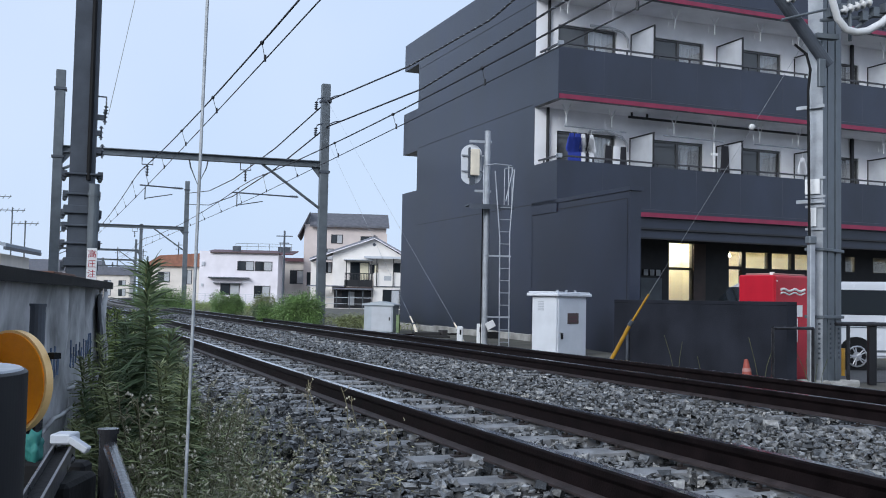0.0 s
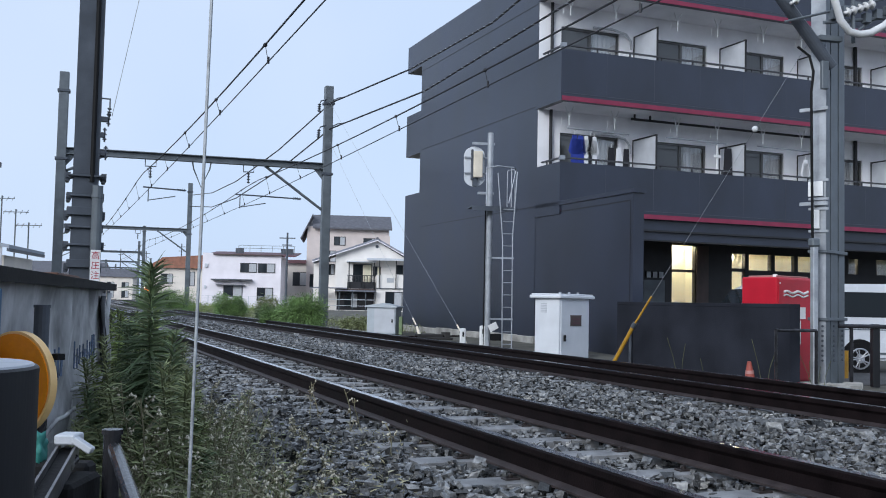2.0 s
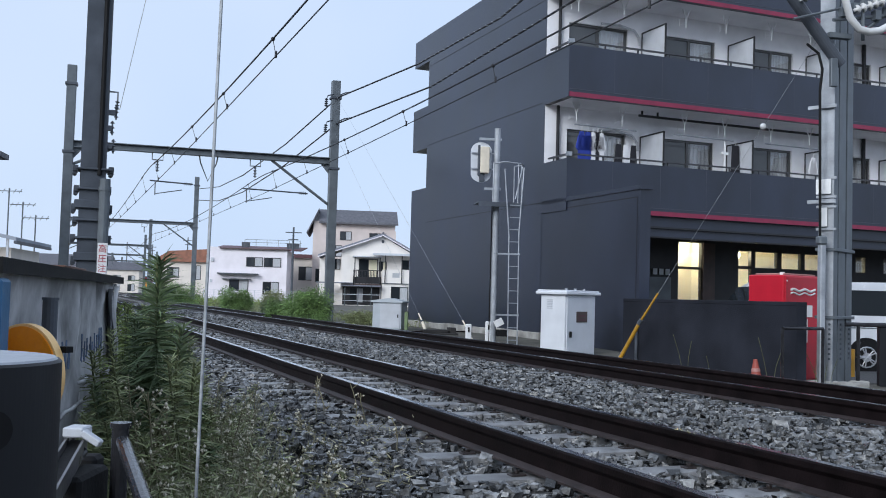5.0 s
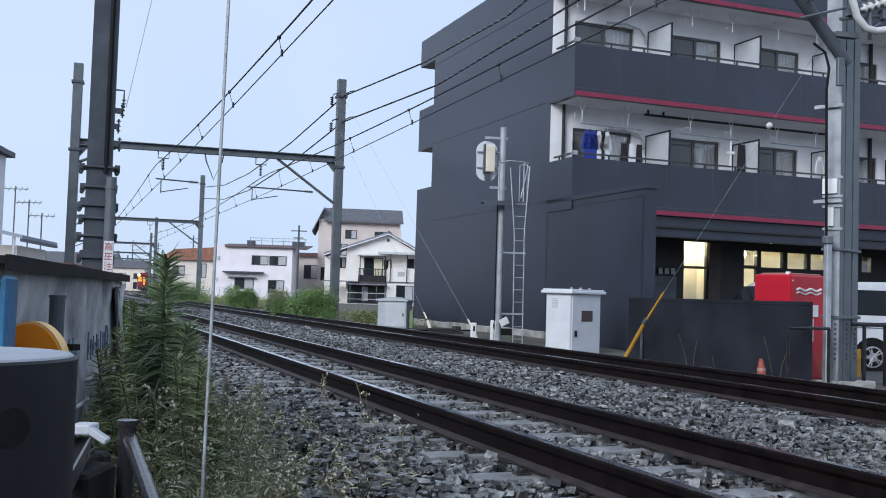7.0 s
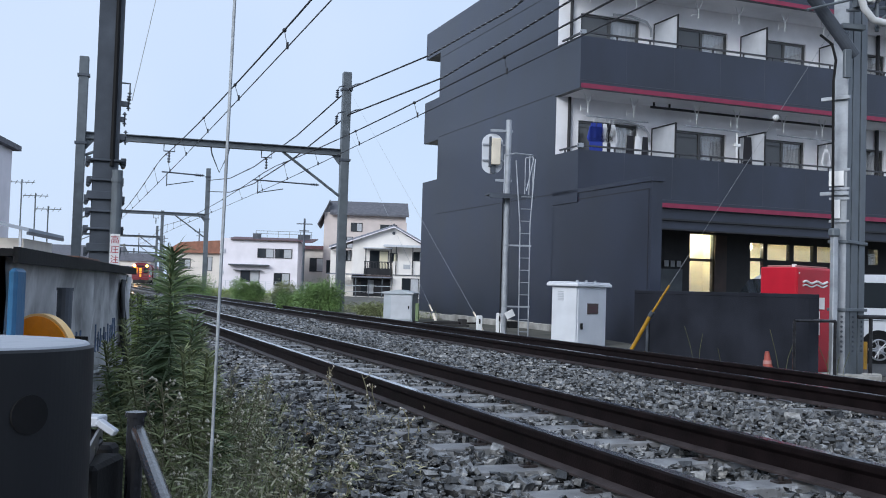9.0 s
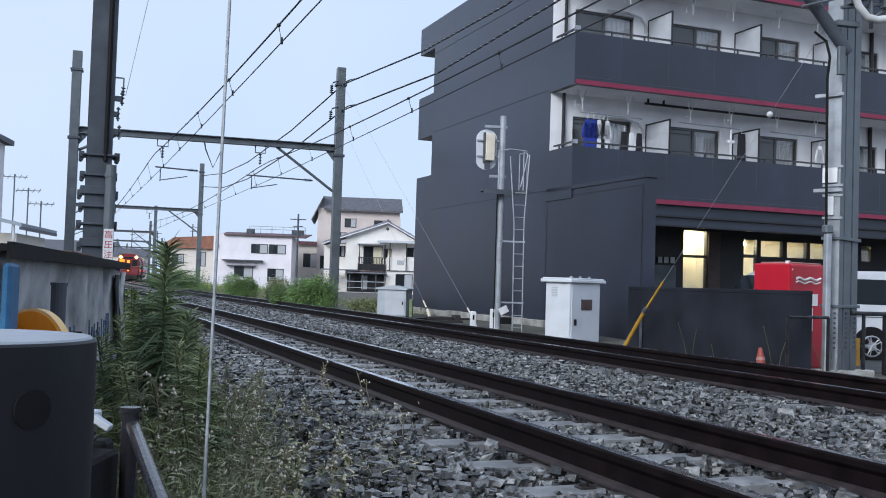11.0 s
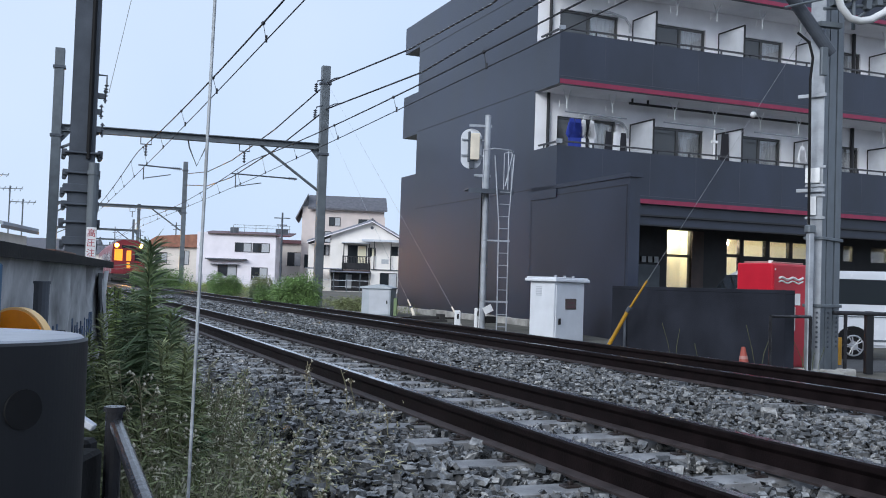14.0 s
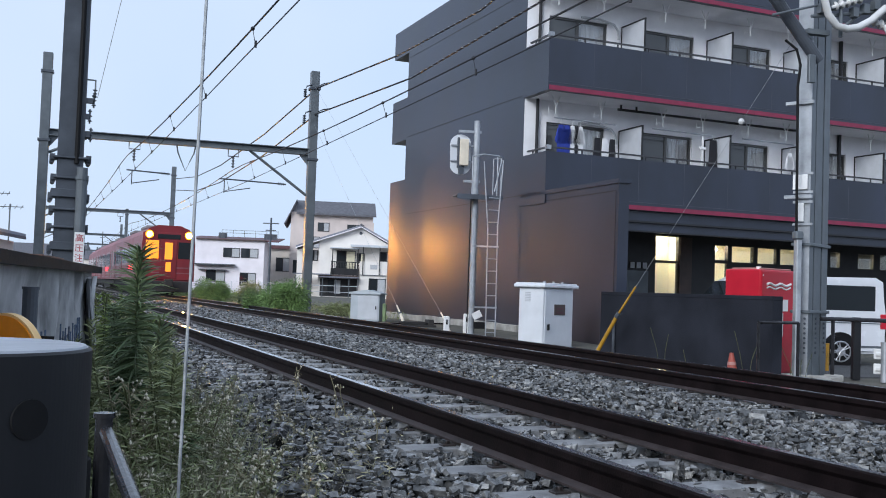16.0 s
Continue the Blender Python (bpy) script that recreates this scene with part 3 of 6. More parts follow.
    part("transom", B(((5.49, Y + 0.02, 2.02), (6.33, Y + 0.1, 2.1)), ((7.71, Y + 0.02, 2.1), (8.2, Y + 0.1, 2.2))), M_frame, shop)
    part("side_panel", B(((6.36, Y - 0.05, 0.0), (6.8, Y - 0.01, 2.84))), M_brown, shop, "brown side panel beside the window")
    part("door_panel", B(((4.45, Y - 0.06, -0.2), (5.2, Y - 0.01, 1.75))), M_grey_paint, shop, "grey door leaf")
    for k in range(3):
        part("notice", B(((4.55 + k * 0.22, Y - 0.075, 1.82), (4.7 + k * 0.22, Y - 0.062, 2.0)), bevel=0.004), M_screen, shop)
    room = bmesh.new()
    box(room, (0.5, 8.6, -0.3), (E - 0.3, 8.7, 3.1))
    box(room, (0.4, Y + 0.2, -0.3), (0.5, 8.6, 3.1))
    box(room, (6.62, Y + 0.15, -0.3), (6.7, 8.6, 3.1))
    box(room, (4.6, Y + 0.9, -0.3), (6.6, Y + 0.95, 3.1))
    part("room_wall", room, M_room, hs, "cream interior walls")
    part("room_ceiling", B(((0.4, Y + 0.15, 3.1), (E - 0.2, 8.7, 3.16))), M_white_wall, hs)
    part("room_floor", B(((0.4, Y + 0.15, -0.36), (E - 0.2, 8.7, -0.3))), M_concrete, hs)
    for a, b in ((5.9, 3.5), (8.0, 3.25), (9.2, 5.3), (10.8, 5.3), (12.4, 5.3), (14.2, 5.3)):
        part("ceiling_tube", B(((a - 0.5, b, 2.9), (a + 0.5, b + 0.09, 2.97)), bevel=0.01), M_tube, hs, "lit fluorescent tube")
    for a, z in ((5.6, 2.72), (7.93, 2.55)):
        bm = bmesh.new()
        bmesh.ops.create_uvsphere(bm, u_segments=12, v_segments=8, radius=0.06, matrix=Matrix.Translation((a, Y + 0.3, z)))
        rod(bm, (a, Y + 0.3, z), (a, Y + 0.3, 3.1), 0.012)
        part("bare_bulb", bm, M_tube, hs, "bright bare bulb behind the window", True)
    # concrete footing along the side wall
    for k in range(9):
        part("footing_block", B(((-0.12, 1.2 + k * 1.17, -0.4), (0.0, 2.35 + k * 1.17, 0.09 + 0.012 * (k % 3))), bevel=0.01), M_concrete, hs, "stained concrete footing")
    return hs


def build_boundary_wall():
    # dark wall between the railway and the yard
    w = thing("boundary_wall", pose(5.36, 15.55, 0, 0, 0, 90 + math.degrees(math.atan2(1.93, 4.5))), "low dark slate rendered wall beside the tracks", "wall", kind="structure")
    part("wall_body", B(((0, -0.2, -0.5), (4.85, 0.0, 0.97))), M_wall_low, w)
    part("coping", B(((-0.004, -0.204, 0.97), (4.854, 0.004, 1.035)), bevel=0.006), M_wall_low, w)
    part("drain_pipe", R(((4.3, 0.05, -0.3), (4.3, 0.05, 0.45), 0.03)), M_dark_steel, w)
    yard = B(((0, 0, -0.32), (14, 22, -0.275)))
    ob = part("yard_paving", yard, M_asphalt)
    ob.matrix_basis = pose(5.0, 15.9, 0.0, 0, 0, 22)
    tagged(ob, "dark asphalt yard in front of the shop", "pavement", kind="structure")


build_ground()
build_bed()
NEAR_TRACK = build_track(0.0, "rusty steel rails of the track beside the weeds")
FAR_TRACK = build_track(TRACKS, "rusty steel rails of the track beside the apartment house")
APARTMENTS = build_apartments()
build_boundary_wall()


def build_sky_blockers():
    # unseen plain walls, added to keep low sky off the lower house walls
    for name, x0, y0, x1, y1, h in (("sky_blocker_south", -20, -30.2, 40, -30, 10.0), ("sky_blocker_west", -20.2, -30, -20, 41, 9.0)):
        w = part(name, B(((x0, y0, -0.5), (x1, y1, h))), M_concrete)
        tagged(w, "unseen plain wall added to block low sky", "wall", kind="structure")


build_sky_blockers()


# ---- railway equipment ----
def insulator(bm, p0, p1, r=0.06, n=4):
    p0, p1 = Vector(p0), Vector(p1)
    rod(bm, p0, p1, r * 0.35)
    for k in range(n):
        a = p0.lerp(p1, (k + 0.5) / n)
        rod(bm, a, a + (p1 - p0) * 0.1, r, r * 0.5, 10)


def catenary_gantry(left, right, top_l, top_r, beam_z, width, label, hangers, detail=True):
    left, right = Vector(left), Vector(right)
    L = (right - left).length
    g = thing("catenary_gantry", Matrix.Translation(left) @ Matrix.Rotation(math.atan2(right.y - left.y, right.x - left.x), 4, "Z"), label, "railway gantry", "gantries over the line")
    for x, top in ((0, top_l), (L, top_r)):
        bm = bmesh.new()
        box(bm, (x - width / 2, -width / 2, -0.5), (x + width / 2, width / 2, top), 0.02)
        post = part("post", bm, M_grey_paint, g)
        for z in (top - 0.75, beam_z - 0.35):
            part("band", B(((x - width / 2 - 0.05, -width / 2 - 0.04, z), (x + width / 2 + 0.05, width / 2 + 0.04, z + 0.09))), M_dark_steel, post)
    bm = bmesh.new()
    box(bm, (width / 2, -0.14, beam_z - 0.13), (L - width / 2, 0.14, beam_z - 0.1))
    box(bm, (width / 2, -0.14, beam_z + 0.1), (L - width / 2, 0.14, beam_z + 0.13))
    box(bm, (width / 2, -0.012, beam_z - 0.1), (L - width / 2, 0.012, beam_z + 0.1))
    part("beam", bm, M_grey_paint, g)
    for x, e in ((width / 2, 1), (L - width / 2, -1)):
        bm = bmesh.new()
        rod(bm, (x, 0, beam_z - (0.75 if e > 0 else 1.75)), (x + e * (1.3 if e > 0 else 2.3), 0, beam_z - 0.12), 0.055)
        part("brace", bm, M_grey_paint, g)
        bm = bmesh.new()
        prism(bm, [(x, beam_z - 0.13), (x + e * 0.35, beam_z - 0.13), (x, beam_z - 0.55)], 1, -0.02, 0.02)
        part("gusset", bm, M_grey_paint, g)
    for x, kind in hangers:
        bm = bmesh.new()
        if kind == "box":
            run(bm, [(x - 0.2, 0, beam_z - 0.13), (x - 0.2, 0, beam_z - 0.4), (x + 0.2, 0, beam_z - 0.4), (x + 0.2, 0, beam_z - 0.13)], 0.025)
            insulator(bm, (x, 0, beam_z - 0.4), (x, 0, beam_z - 0.85), 0.07)
        else:
            run(bm, [(x - 0.35, 0, beam_z - 0.13), (x - 0.3, 0, beam_z - 0.4), (x, 0, beam_z - 1.1), (x + 0.3, 0, beam_z - 0.4), (x + 0.35, 0, beam_z - 0.13)], 0.03)
        part("hanger", bm, M_dark_steel, g)
    for x0, x1, z in (((2.95, 4.55, 5.1), (L - 3.6, L - 1.0, 5.0)) if detail else ()):
        bm = bmesh.new()
        rod(bm, (x0, 0, z), (x1, 0, z - 0.06), 0.028)
        rod(bm, (x0 + 0.2, 0, z - 0.05), (x0 + 0.2, 0, z - 0.55), 0.02)
        rod(bm, (x0 + 0.2, 0, z - 0.5), (x0 + 1.2, 0, z - 0.3), 0.018)
        insulator(bm, (x1 - 0.35, 0, z - 0.05), (x1 - 0.05, 0, z - 0.06), 0.07)
        part("steady_arm", bm, M_dark_steel, g)
    if detail:
        for z in (9.0, 7.95):
            bm = bmesh.new()
            run(bm, [(L - 0.1, -0.15, z), (L - 0.35, -0.2, z - 0.1), (L - 0.4, -0.2, z - 0.25)], 0.03)
            insulator(bm, (L - 0.4, -0.2, z - 0.2), (L - 0.42, -0.25, z - 0.55), 0.08)
            run(bm, [(L + 0.1, -0.1, z - 0.05), (L + 0.35, -0.2, z + 0.08), (L + 0.6, -0.3, z + 0.12)], 0.025)
            part("feeder_insulator", bm, M_dark_steel, g)
    return g


catenary_gantry((-14.4, 37.0, 0), (-4.86, 40.0, 0), 9.25, 9.56, 6.3, 0.34, "grey steel catenary gantry across both tracks", [(3.2, "box"), (5.1, "vee"), (6.9, "box")])
catenary_gantry((-30.4, 78.0, 0), (-20.9, 81.0, 0), 9.6, 10.2, 6.35, 0.36, "grey steel catenary gantry further along the line", [(2.6, "vee"), (6.0, "box")], False)
for zc, dist in ((1, 121), (2, 158), (3, 195), (4, 230), (5, 262)):
    a, b = way(dist, -2.9), way(dist, TRACKS + 2.9)
    catenary_gantry((a.x, a.y, 0), (b.x, b.y, 0), 9.0, 9.6, 6.3, 0.36, "distant grey catenary gantry over the line", [(3.0, "vee")], False)


def wire(name, pts, r, label, group, material=None, beads=(), parent=None):
    bm = bmesh.new()
    run(bm, pts, r, 5)
    ob = part(name, bm, material or M_wire, parent)
    if not parent:
        tagged(ob, label, "cable", group)
    for p in beads:
        bm = bmesh.new()
        bmesh.ops.create_uvsphere(bm, u_segments=8, v_segments=6, radius=p[1], matrix=Matrix.Translation(p[0]))
        part("bead", bm, M_wire, ob, smooth=True)
    return ob


# contact wire, messenger wire and droppers over each track
def overhead_line(off, label):
    ob = thing("overhead_line", Matrix.Identity(4), label, "overhead line", "overhead lines")

    def side(s):
        return off - (0.3 * min(max((30 - s) / 24, 0), 1.2) if off > 2 else 0.0)

    def sling(s):
        u = ((s - 31) / 45) % 1
        return 5.03 + 0.4 * (2 * u - 1) ** 2
    ss = np.arange(-40, 300, 2.5)
    wire("contact_wire", [way(s, side(s) + 0.15 * math.sin(s / 22), 4.76) for s in ss], 0.011, "", "", M_wire, (), ob)
    wire("messenger_wire", [way(s, side(s), sling(s)) for s in ss], 0.016, "", "", M_wire, (), ob)
    for s in np.arange(-11.5, 75, 5.0):
        p = way(s, side(s), sling(s))
        q = way(s, side(s) + 0.15 * math.sin(s / 22), 4.76)
        bm = bmesh.new()
        rod(bm, q, p, 0.006, seg=5)
        bmesh.ops.create_uvsphere(bm, u_segments=8, v_segments=6, radius=0.036, matrix=Matrix.Translation(p))
        rod(bm, q - Vector((0, 0, 0.03)), q + Vector((0, 0, 0.08)), 0.022, seg=6)
        part("dropper", bm, M_wire, ob)


overhead_line(0.05, "contact and messenger wires over the track beside the weeds")
overhead_line(TRACKS + 0.35, "contact and messenger wires over the track beside the apartments")
wire("feeder_cable", [(-20.8, 80.8, 9.2), (-16.5, 70, 8.3), (-12.3, 58, 7.75), (-8.0, 47, 8.0), (-4.75, 39.8, 8.85), (-1.3, 33, 8.7), (1.12, 26, 8.35), (2.33, 21, 8.2), (5.8, 15.5, 8.3)], 0.03, "dark twisted feeder cable between the gantry posts", "feeder cables")
wire("feeder_cable", [(-20.8, 80.8, 8.3), (-16.5, 70, 7.3), (-12.3, 58, 6.75), (-8.0, 47, 7.0), (-4.75, 39.8, 7.8), (-0.8, 32, 7.75), (2.38, 24, 7.98), (4.0, 20, 8.1), (6.4, 15.5, 8.2)], 0.03, "dark twisted feeder cable between the gantry posts", "feeder cables")
def binding(pts, r, turns, name):
    """Pale helical wire wound round a cable."""
    pts = [Vector(q) for q in pts]
    out = []
    for a, b in zip(pts, pts[1:]):
        d = (b - a).normalized()
        u = d.cross(Vector((0, 0, 1))).normalized()
        w = d.cross(u)
        n = int((b - a).length * turns * 4)
        for k in range(n):
            ang = k * math.tau / 4
            out.append(a.lerp(b, k / n) + (u * math.cos(ang) + w * math.sin(ang)) * r)
    bm = bmesh.new()
    run(bm, out, 0.011, 4)
    tagged(part(name, bm, M_galv), "pale binding wire wound round the feeder cable", "cable", "feeder cables")


binding([(-1.3, 33, 8.7), (1.12, 26, 8.35), (2.33, 21, 8.2), (5.8, 15.5, 8.3)], 0.03, 2.2, "binding_wire")
binding([(-0.8, 32, 7.75), (2.38, 24, 7.98), (4.0, 20, 8.1), (6.4, 15.5, 8.2)], 0.03, 2.2, "binding_wire")
wire("thin_wire", [(-4.25, 12.5, 3.2), (-3.85, 12.2, 4.7), (-2.9, 11.5, 8.0)], 0.004, "thin pale wire rising from the mast bracket", "feeder cables", M_rope)


def big_mast():
    """Nearest mast on the weeds' side: column with clamps, cable duct and warning plate."""
    m = thing("catenary_mast", pose(-4.55, 12.5, 0, 0, 0, 22), "dark grey steel catenary mast with clamps and a warning plate", "railway mast")
    bm = bmesh.new()
    prism(bm, [(-0.15, -0.15), (0.15, -0.15), (0.15, -0.12), (0.015, -0.12), (0.015, 0.12), (0.15, 0.12), (0.15, 0.15), (-0.15, 0.15), (-0.15, 0.12), (-0.12, 0.12), (-0.12, -0.12), (-0.15, -0.12)], 2, -0.5, 9.0)
    part("column", bm, M_dark_steel, m)
    for i, z in enumerate((1.28, 1.55, 1.77, 1.93, 2.16, 2.41)):
        bm = bmesh.new()
        w = 0.21 if i % 2 else 0.19
        box(bm, (-w, -0.19, z), (w, 0.19, z + (0.1 if i in (0, 3) else 0.025)), 0.005)
        for e in (-1, 1):
            rod(bm, (e * (w + 0.005), -0.12, z - 0.035), (e * (w + 0.005), 0.12, z - 0.035), 0.028)
            box(bm, (e * w - 0.03, -0.15, z - 0.02), (e * w + 0.03, 0.15, z + 0.05))
        part("clamp", bm, M_dark_steel, m)
    part("cable", R(((0.07, -0.17, 2.35), (0.07, -0.17, 9.0), 0.028)), M_black, m)
    part("duct", R(((0.14, -0.2, -0.3), (0.14, -0.2, 2.3), 0.065), ((0.14, -0.2, 2.15), (0.14, -0.2, 2.2), 0.075), seg=12), M_grey_paint, m, "grey steel cable duct")
    for z, w in ((3.15, 0.16), (2.95, 0.12), (2.72, 0.14)):
        bm = bmesh.new()
        box(bm, (0.12, -0.14, z - 0.025), (0.07 + w, -0.06, z + 0.035))
        insulator(bm, (0.08 + w, -0.1, z - 0.08), (0.08 + w, -0.1, z + 0.1), 0.03, 3)
        part("bracket", bm, M_dark_steel, m)
    bm = bmesh.new()
    run(bm, [(0.14, -0.1, 3.42), (0.25, -0.1, 3.42), (0.25, -0.1, 3.3)], 0.012)
    insulator(bm, (0.25, -0.1, 3.32), (0.24, -0.1, 3.15), 0.03, 4)
    part("wire_bracket", bm, M_grey_paint, m)
    sign = part("warning_plate", B(((0.082, -0.285, 0.86), (0.198, -0.272, 1.5)), bevel=0.003), M_white, m, "white plate with red high-voltage warning writing")
    for k, ch in enumerate("\u9ad8\u5727\u6ce8\u610f"):
        cu = bpy.data.curves.new("letter", "FONT")
        cu.body, cu.size, cu.align_x, cu.extrude = ch, 0.104, "CENTER", 0.001
        tmp = new("letter", cu)
        dg = bpy.context.evaluated_depsgraph_get()
        me = bpy.data.meshes.new_from_object(tmp.evaluated_get(dg))
        bpy.data.objects.remove(tmp)
        me.materials.clear()
        me.materials.append(M_text_red)
        ob = piece("letter", me, sign)
        ob.matrix_basis = Matrix.Translation((0.14, -0.287, 1.392 - k * 0.122)) @ pose(0, 0, 0, 90, 0, 0)


def right_mast():
    m = thing("catenary_mast", pose(6.13, 16.0, 0, 0, 0, 14), "pale and dark grey box steel mast on a concrete footing", "railway mast")
    zb = -0.24
    # one face takes the paler grey, the column behind it the darker
    part("face_plate", B(((-0.23, -0.2, zb), (0.01, -0.185, 6.6))), M_galv, m, "paler grey face")
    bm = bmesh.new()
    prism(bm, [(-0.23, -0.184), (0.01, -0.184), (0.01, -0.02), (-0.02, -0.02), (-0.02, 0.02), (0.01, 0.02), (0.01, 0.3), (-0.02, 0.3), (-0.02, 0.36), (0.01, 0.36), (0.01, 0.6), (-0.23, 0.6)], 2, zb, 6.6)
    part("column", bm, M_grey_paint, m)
    for z in (0.78, 1.86):
        part("collar", B(((-0.27, -0.235, z), (0.05, 0.63, z + 0.05)), bevel=0.006), M_grey_paint, m)
    part("duct", B(((-0.38, -0.16, zb), (-0.29, -0.06, 1.95)), bevel=0.01), M_galv, m)
    part("duct_top", B(((-0.41, -0.18, 1.95), (-0.27, -0.04, 2.08)), bevel=0.02), M_grey_paint, m)
    bm = bmesh.new()
    run(bm, [(-0.36, -0.1, 2.05), (-0.4, -0.12, 4.4), (-0.36, -0.12, 4.75), (-0.42, -0.1, 5.0), (-0.6, -0.05, 5.15)], 0.022, 8)
    part("cable", bm, M_black, m)
    plate = part("splice_plate", B(((-0.22, -0.215, 0.1), (0.0, -0.2, 0.74))), M_galv, m)
    nut = mesh_of("bolt", R(((0, -0.02, 0), (0, 0.0, 0), 0.02), seg=6), M_dark_steel)
    for k in range(8):
        for x in (-0.19, -0.03):
            piece("bolt", nut, plate, Matrix.Translation((x, -0.215, 0.15 + k * 0.078)))
        for y in (0.12, 0.48):
            piece("bolt", nut, plate, Matrix.Translation((0.01, y, 0.15 + k * 0.078)) @ pose(0, 0, 0, 0, 0, 90))
    for z, h, w, mt in ((2.77, 0.24, 0.24, M_white), (2.25, 0.3, 0.13, M_white)):
        part("plate_holder", B(((-0.26, -0.23, z + h + 0.0), (0.06, -0.21, z + h + 0.04))), M_galv, m)
        hold = part("plate_holder", B(((-0.26, -0.23, z - 0.06), (0.06, -0.21, z - 0.02))), M_galv, m)
        part("number_plate", B(((-0.12 - w / 2 - 0.02, -0.25, z), (-0.12 + w / 2 - 0.02, -0.232, z + h)), bevel=0.004), mt, hold, "blank white plate")
    for z in (2.62, 4.15):
        part("step_arm", B(((-0.4, -0.26, z), (0.06, -0.22, z + 0.06)), bevel=0.006, ), M_galv, m)
    for ob in list(m.children):
        if ob.name.split(".")[0] in ("face_plate", "column", "collar", "splice_plate", "plate_holder", "step_arm"):
            ob.matrix_basis = pose(0.06, 0.05, 0, 0, 0, -56)
    # strut and head gear
    bm = bmesh.new()
    rod(bm, (-0.02, -0.1, 4.85), (-1.85, -0.2, 6.85), 0.1, seg=16)
    part("strut", bm, M_dark_steel, m)
    part("strut_foot", B(((-0.3, -0.27, 4.45), (-0.18, -0.2, 4.9)), bevel=0.01), M_grey_paint, m)
    bm = bmesh.new()
    run(bm, [(-0.5, -0.45, 6.5), (-0.27, -0.5, 5.9), (-0.14, -0.5, 5.5), (0.02, -0.5, 5.33), (0.2, -0.5, 5.3), (0.4, -0.5, 5.34), (0.65, -0.5, 5.48), (0.9, -0.5, 5.7), (1.3, -0.5, 5.85)], 0.06, 10)
    run(bm, [(0.95, -0.45, 5.45), (1.1, -0.45, 5.2), (1.3, -0.45, 5.1)], 0.045, 8)
    part("insulated_cable", bm, M_insul, m, "pale grey insulated cable loop", True)
    bm = bmesh.new()
    rod(bm, (-0.3, -0.3, 5.5), (1.3, -0.3, 5.75), 0.03)
    rod(bm, (-1.0, -0.3, 5.45), (1.2, -0.3, 6.1), 0.02)
    rod(bm, (0.3, -0.3, 5.4), (1.4, -0.2, 6.2), 0.025)
    rod(bm, (0.2, -0.35, 5.2), (0.2, -0.35, 6.2), 0.03)
    box(bm, (-0.3, -0.22, 5.25), (0.1, -0.1, 5.33))
    for k in range(7):
        box(bm, (-0.2 + k * 0.2, -0.4, 5.55 + 0.08 * (k % 3)), (-0.1 + k * 0.2, -0.28, 5.7 + 0.08 * (k % 3)))
    part("head_gear", bm, M_grey_paint, m)
    for p0, p1, r, n in (((0.0, -0.4, 5.65), (0.55, -0.4, 5.85), 0.08, 5), ((0.75, -0.4, 5.5), (1.25, -0.4, 5.4), 0.08, 5), ((-0.9, -0.3, 5.75), (-0.35, -0.3, 6.05), 0.07, 3)):
        bm = bmesh.new()
        insulator(bm, p0, p1, r, n)
        part("porcelain_insulator", bm, M_insul, m, "white porcelain insulator", True)
    bm = bmesh.new()
    rng = random.Random(2)
    for k in range(9):
        x, y = rng.uniform(-0.45, 0.5), rng.uniform(-0.5, 0.1)
        box(bm, (x - 0.13, y - 0.1, zb - 0.1), (x + 0.13, y + 0.1, zb + rng.uniform(0.02, 0.06)), 0.02)
    part("footing", bm, M_concrete, m, "rough pale concrete footing")


def stay(name, foot, head, guard_len, guard_r, material, label, ball=None, guard_at=0.0):
    foot, head = Vector(foot), Vector(head)
    d = (head - foot).normalized()
    st = thing(name, Matrix.Translation(foot), label, "stay wire", "stay wires")
    part("wire", R(((0, 0, 0), head - foot, 0.0035), seg=6), M_galv, st)
    part("guard", R((d * guard_at - Vector((0, 0, 0.1)) * (guard_at == 0), d * (guard_at + guard_len * 0.55), guard_r), (d * (guard_at + guard_len * 0.55), d * (guard_at + guard_len), guard_r * 0.55), seg=10), material, st, "plastic guard sleeve")
    part("clamp", R((d * (guard_at + guard_len * 0.53), d * (guard_at + guard_len * 0.6), guard_r * 1.25), seg=10), M_dark_steel, st)
    if ball:
        p = d * ball
        bm = bmesh.new()
        bmesh.ops.create_uvsphere(bm, u_segments=14, v_segments=10, radius=0.055, matrix=Matrix.Translation(p))
        part("ball_insulator", bm, M_insul, st)


big_mast()
right_mast()
stay("stay_wire", (3.18, 19.0, -0.1), (6.0, 16.0, 5.6), 1.52, 0.036, M_yellow, "steel stay wire with a yellow guard sleeve", 5.05)
stay("stay_wire", (0.58, 25.0, -0.05), (-4.8, 39.8, 8.9), 0.85, 0.04, M_ivory, "steel stay wire with an ivory guard sleeve")
stay("stay_wire", (-0.6, 27.0, 0.0), (-4.8, 39.8, 7.4), 1.0, 0.04, M_ivory, "steel stay wire with an ivory guard sleeve")


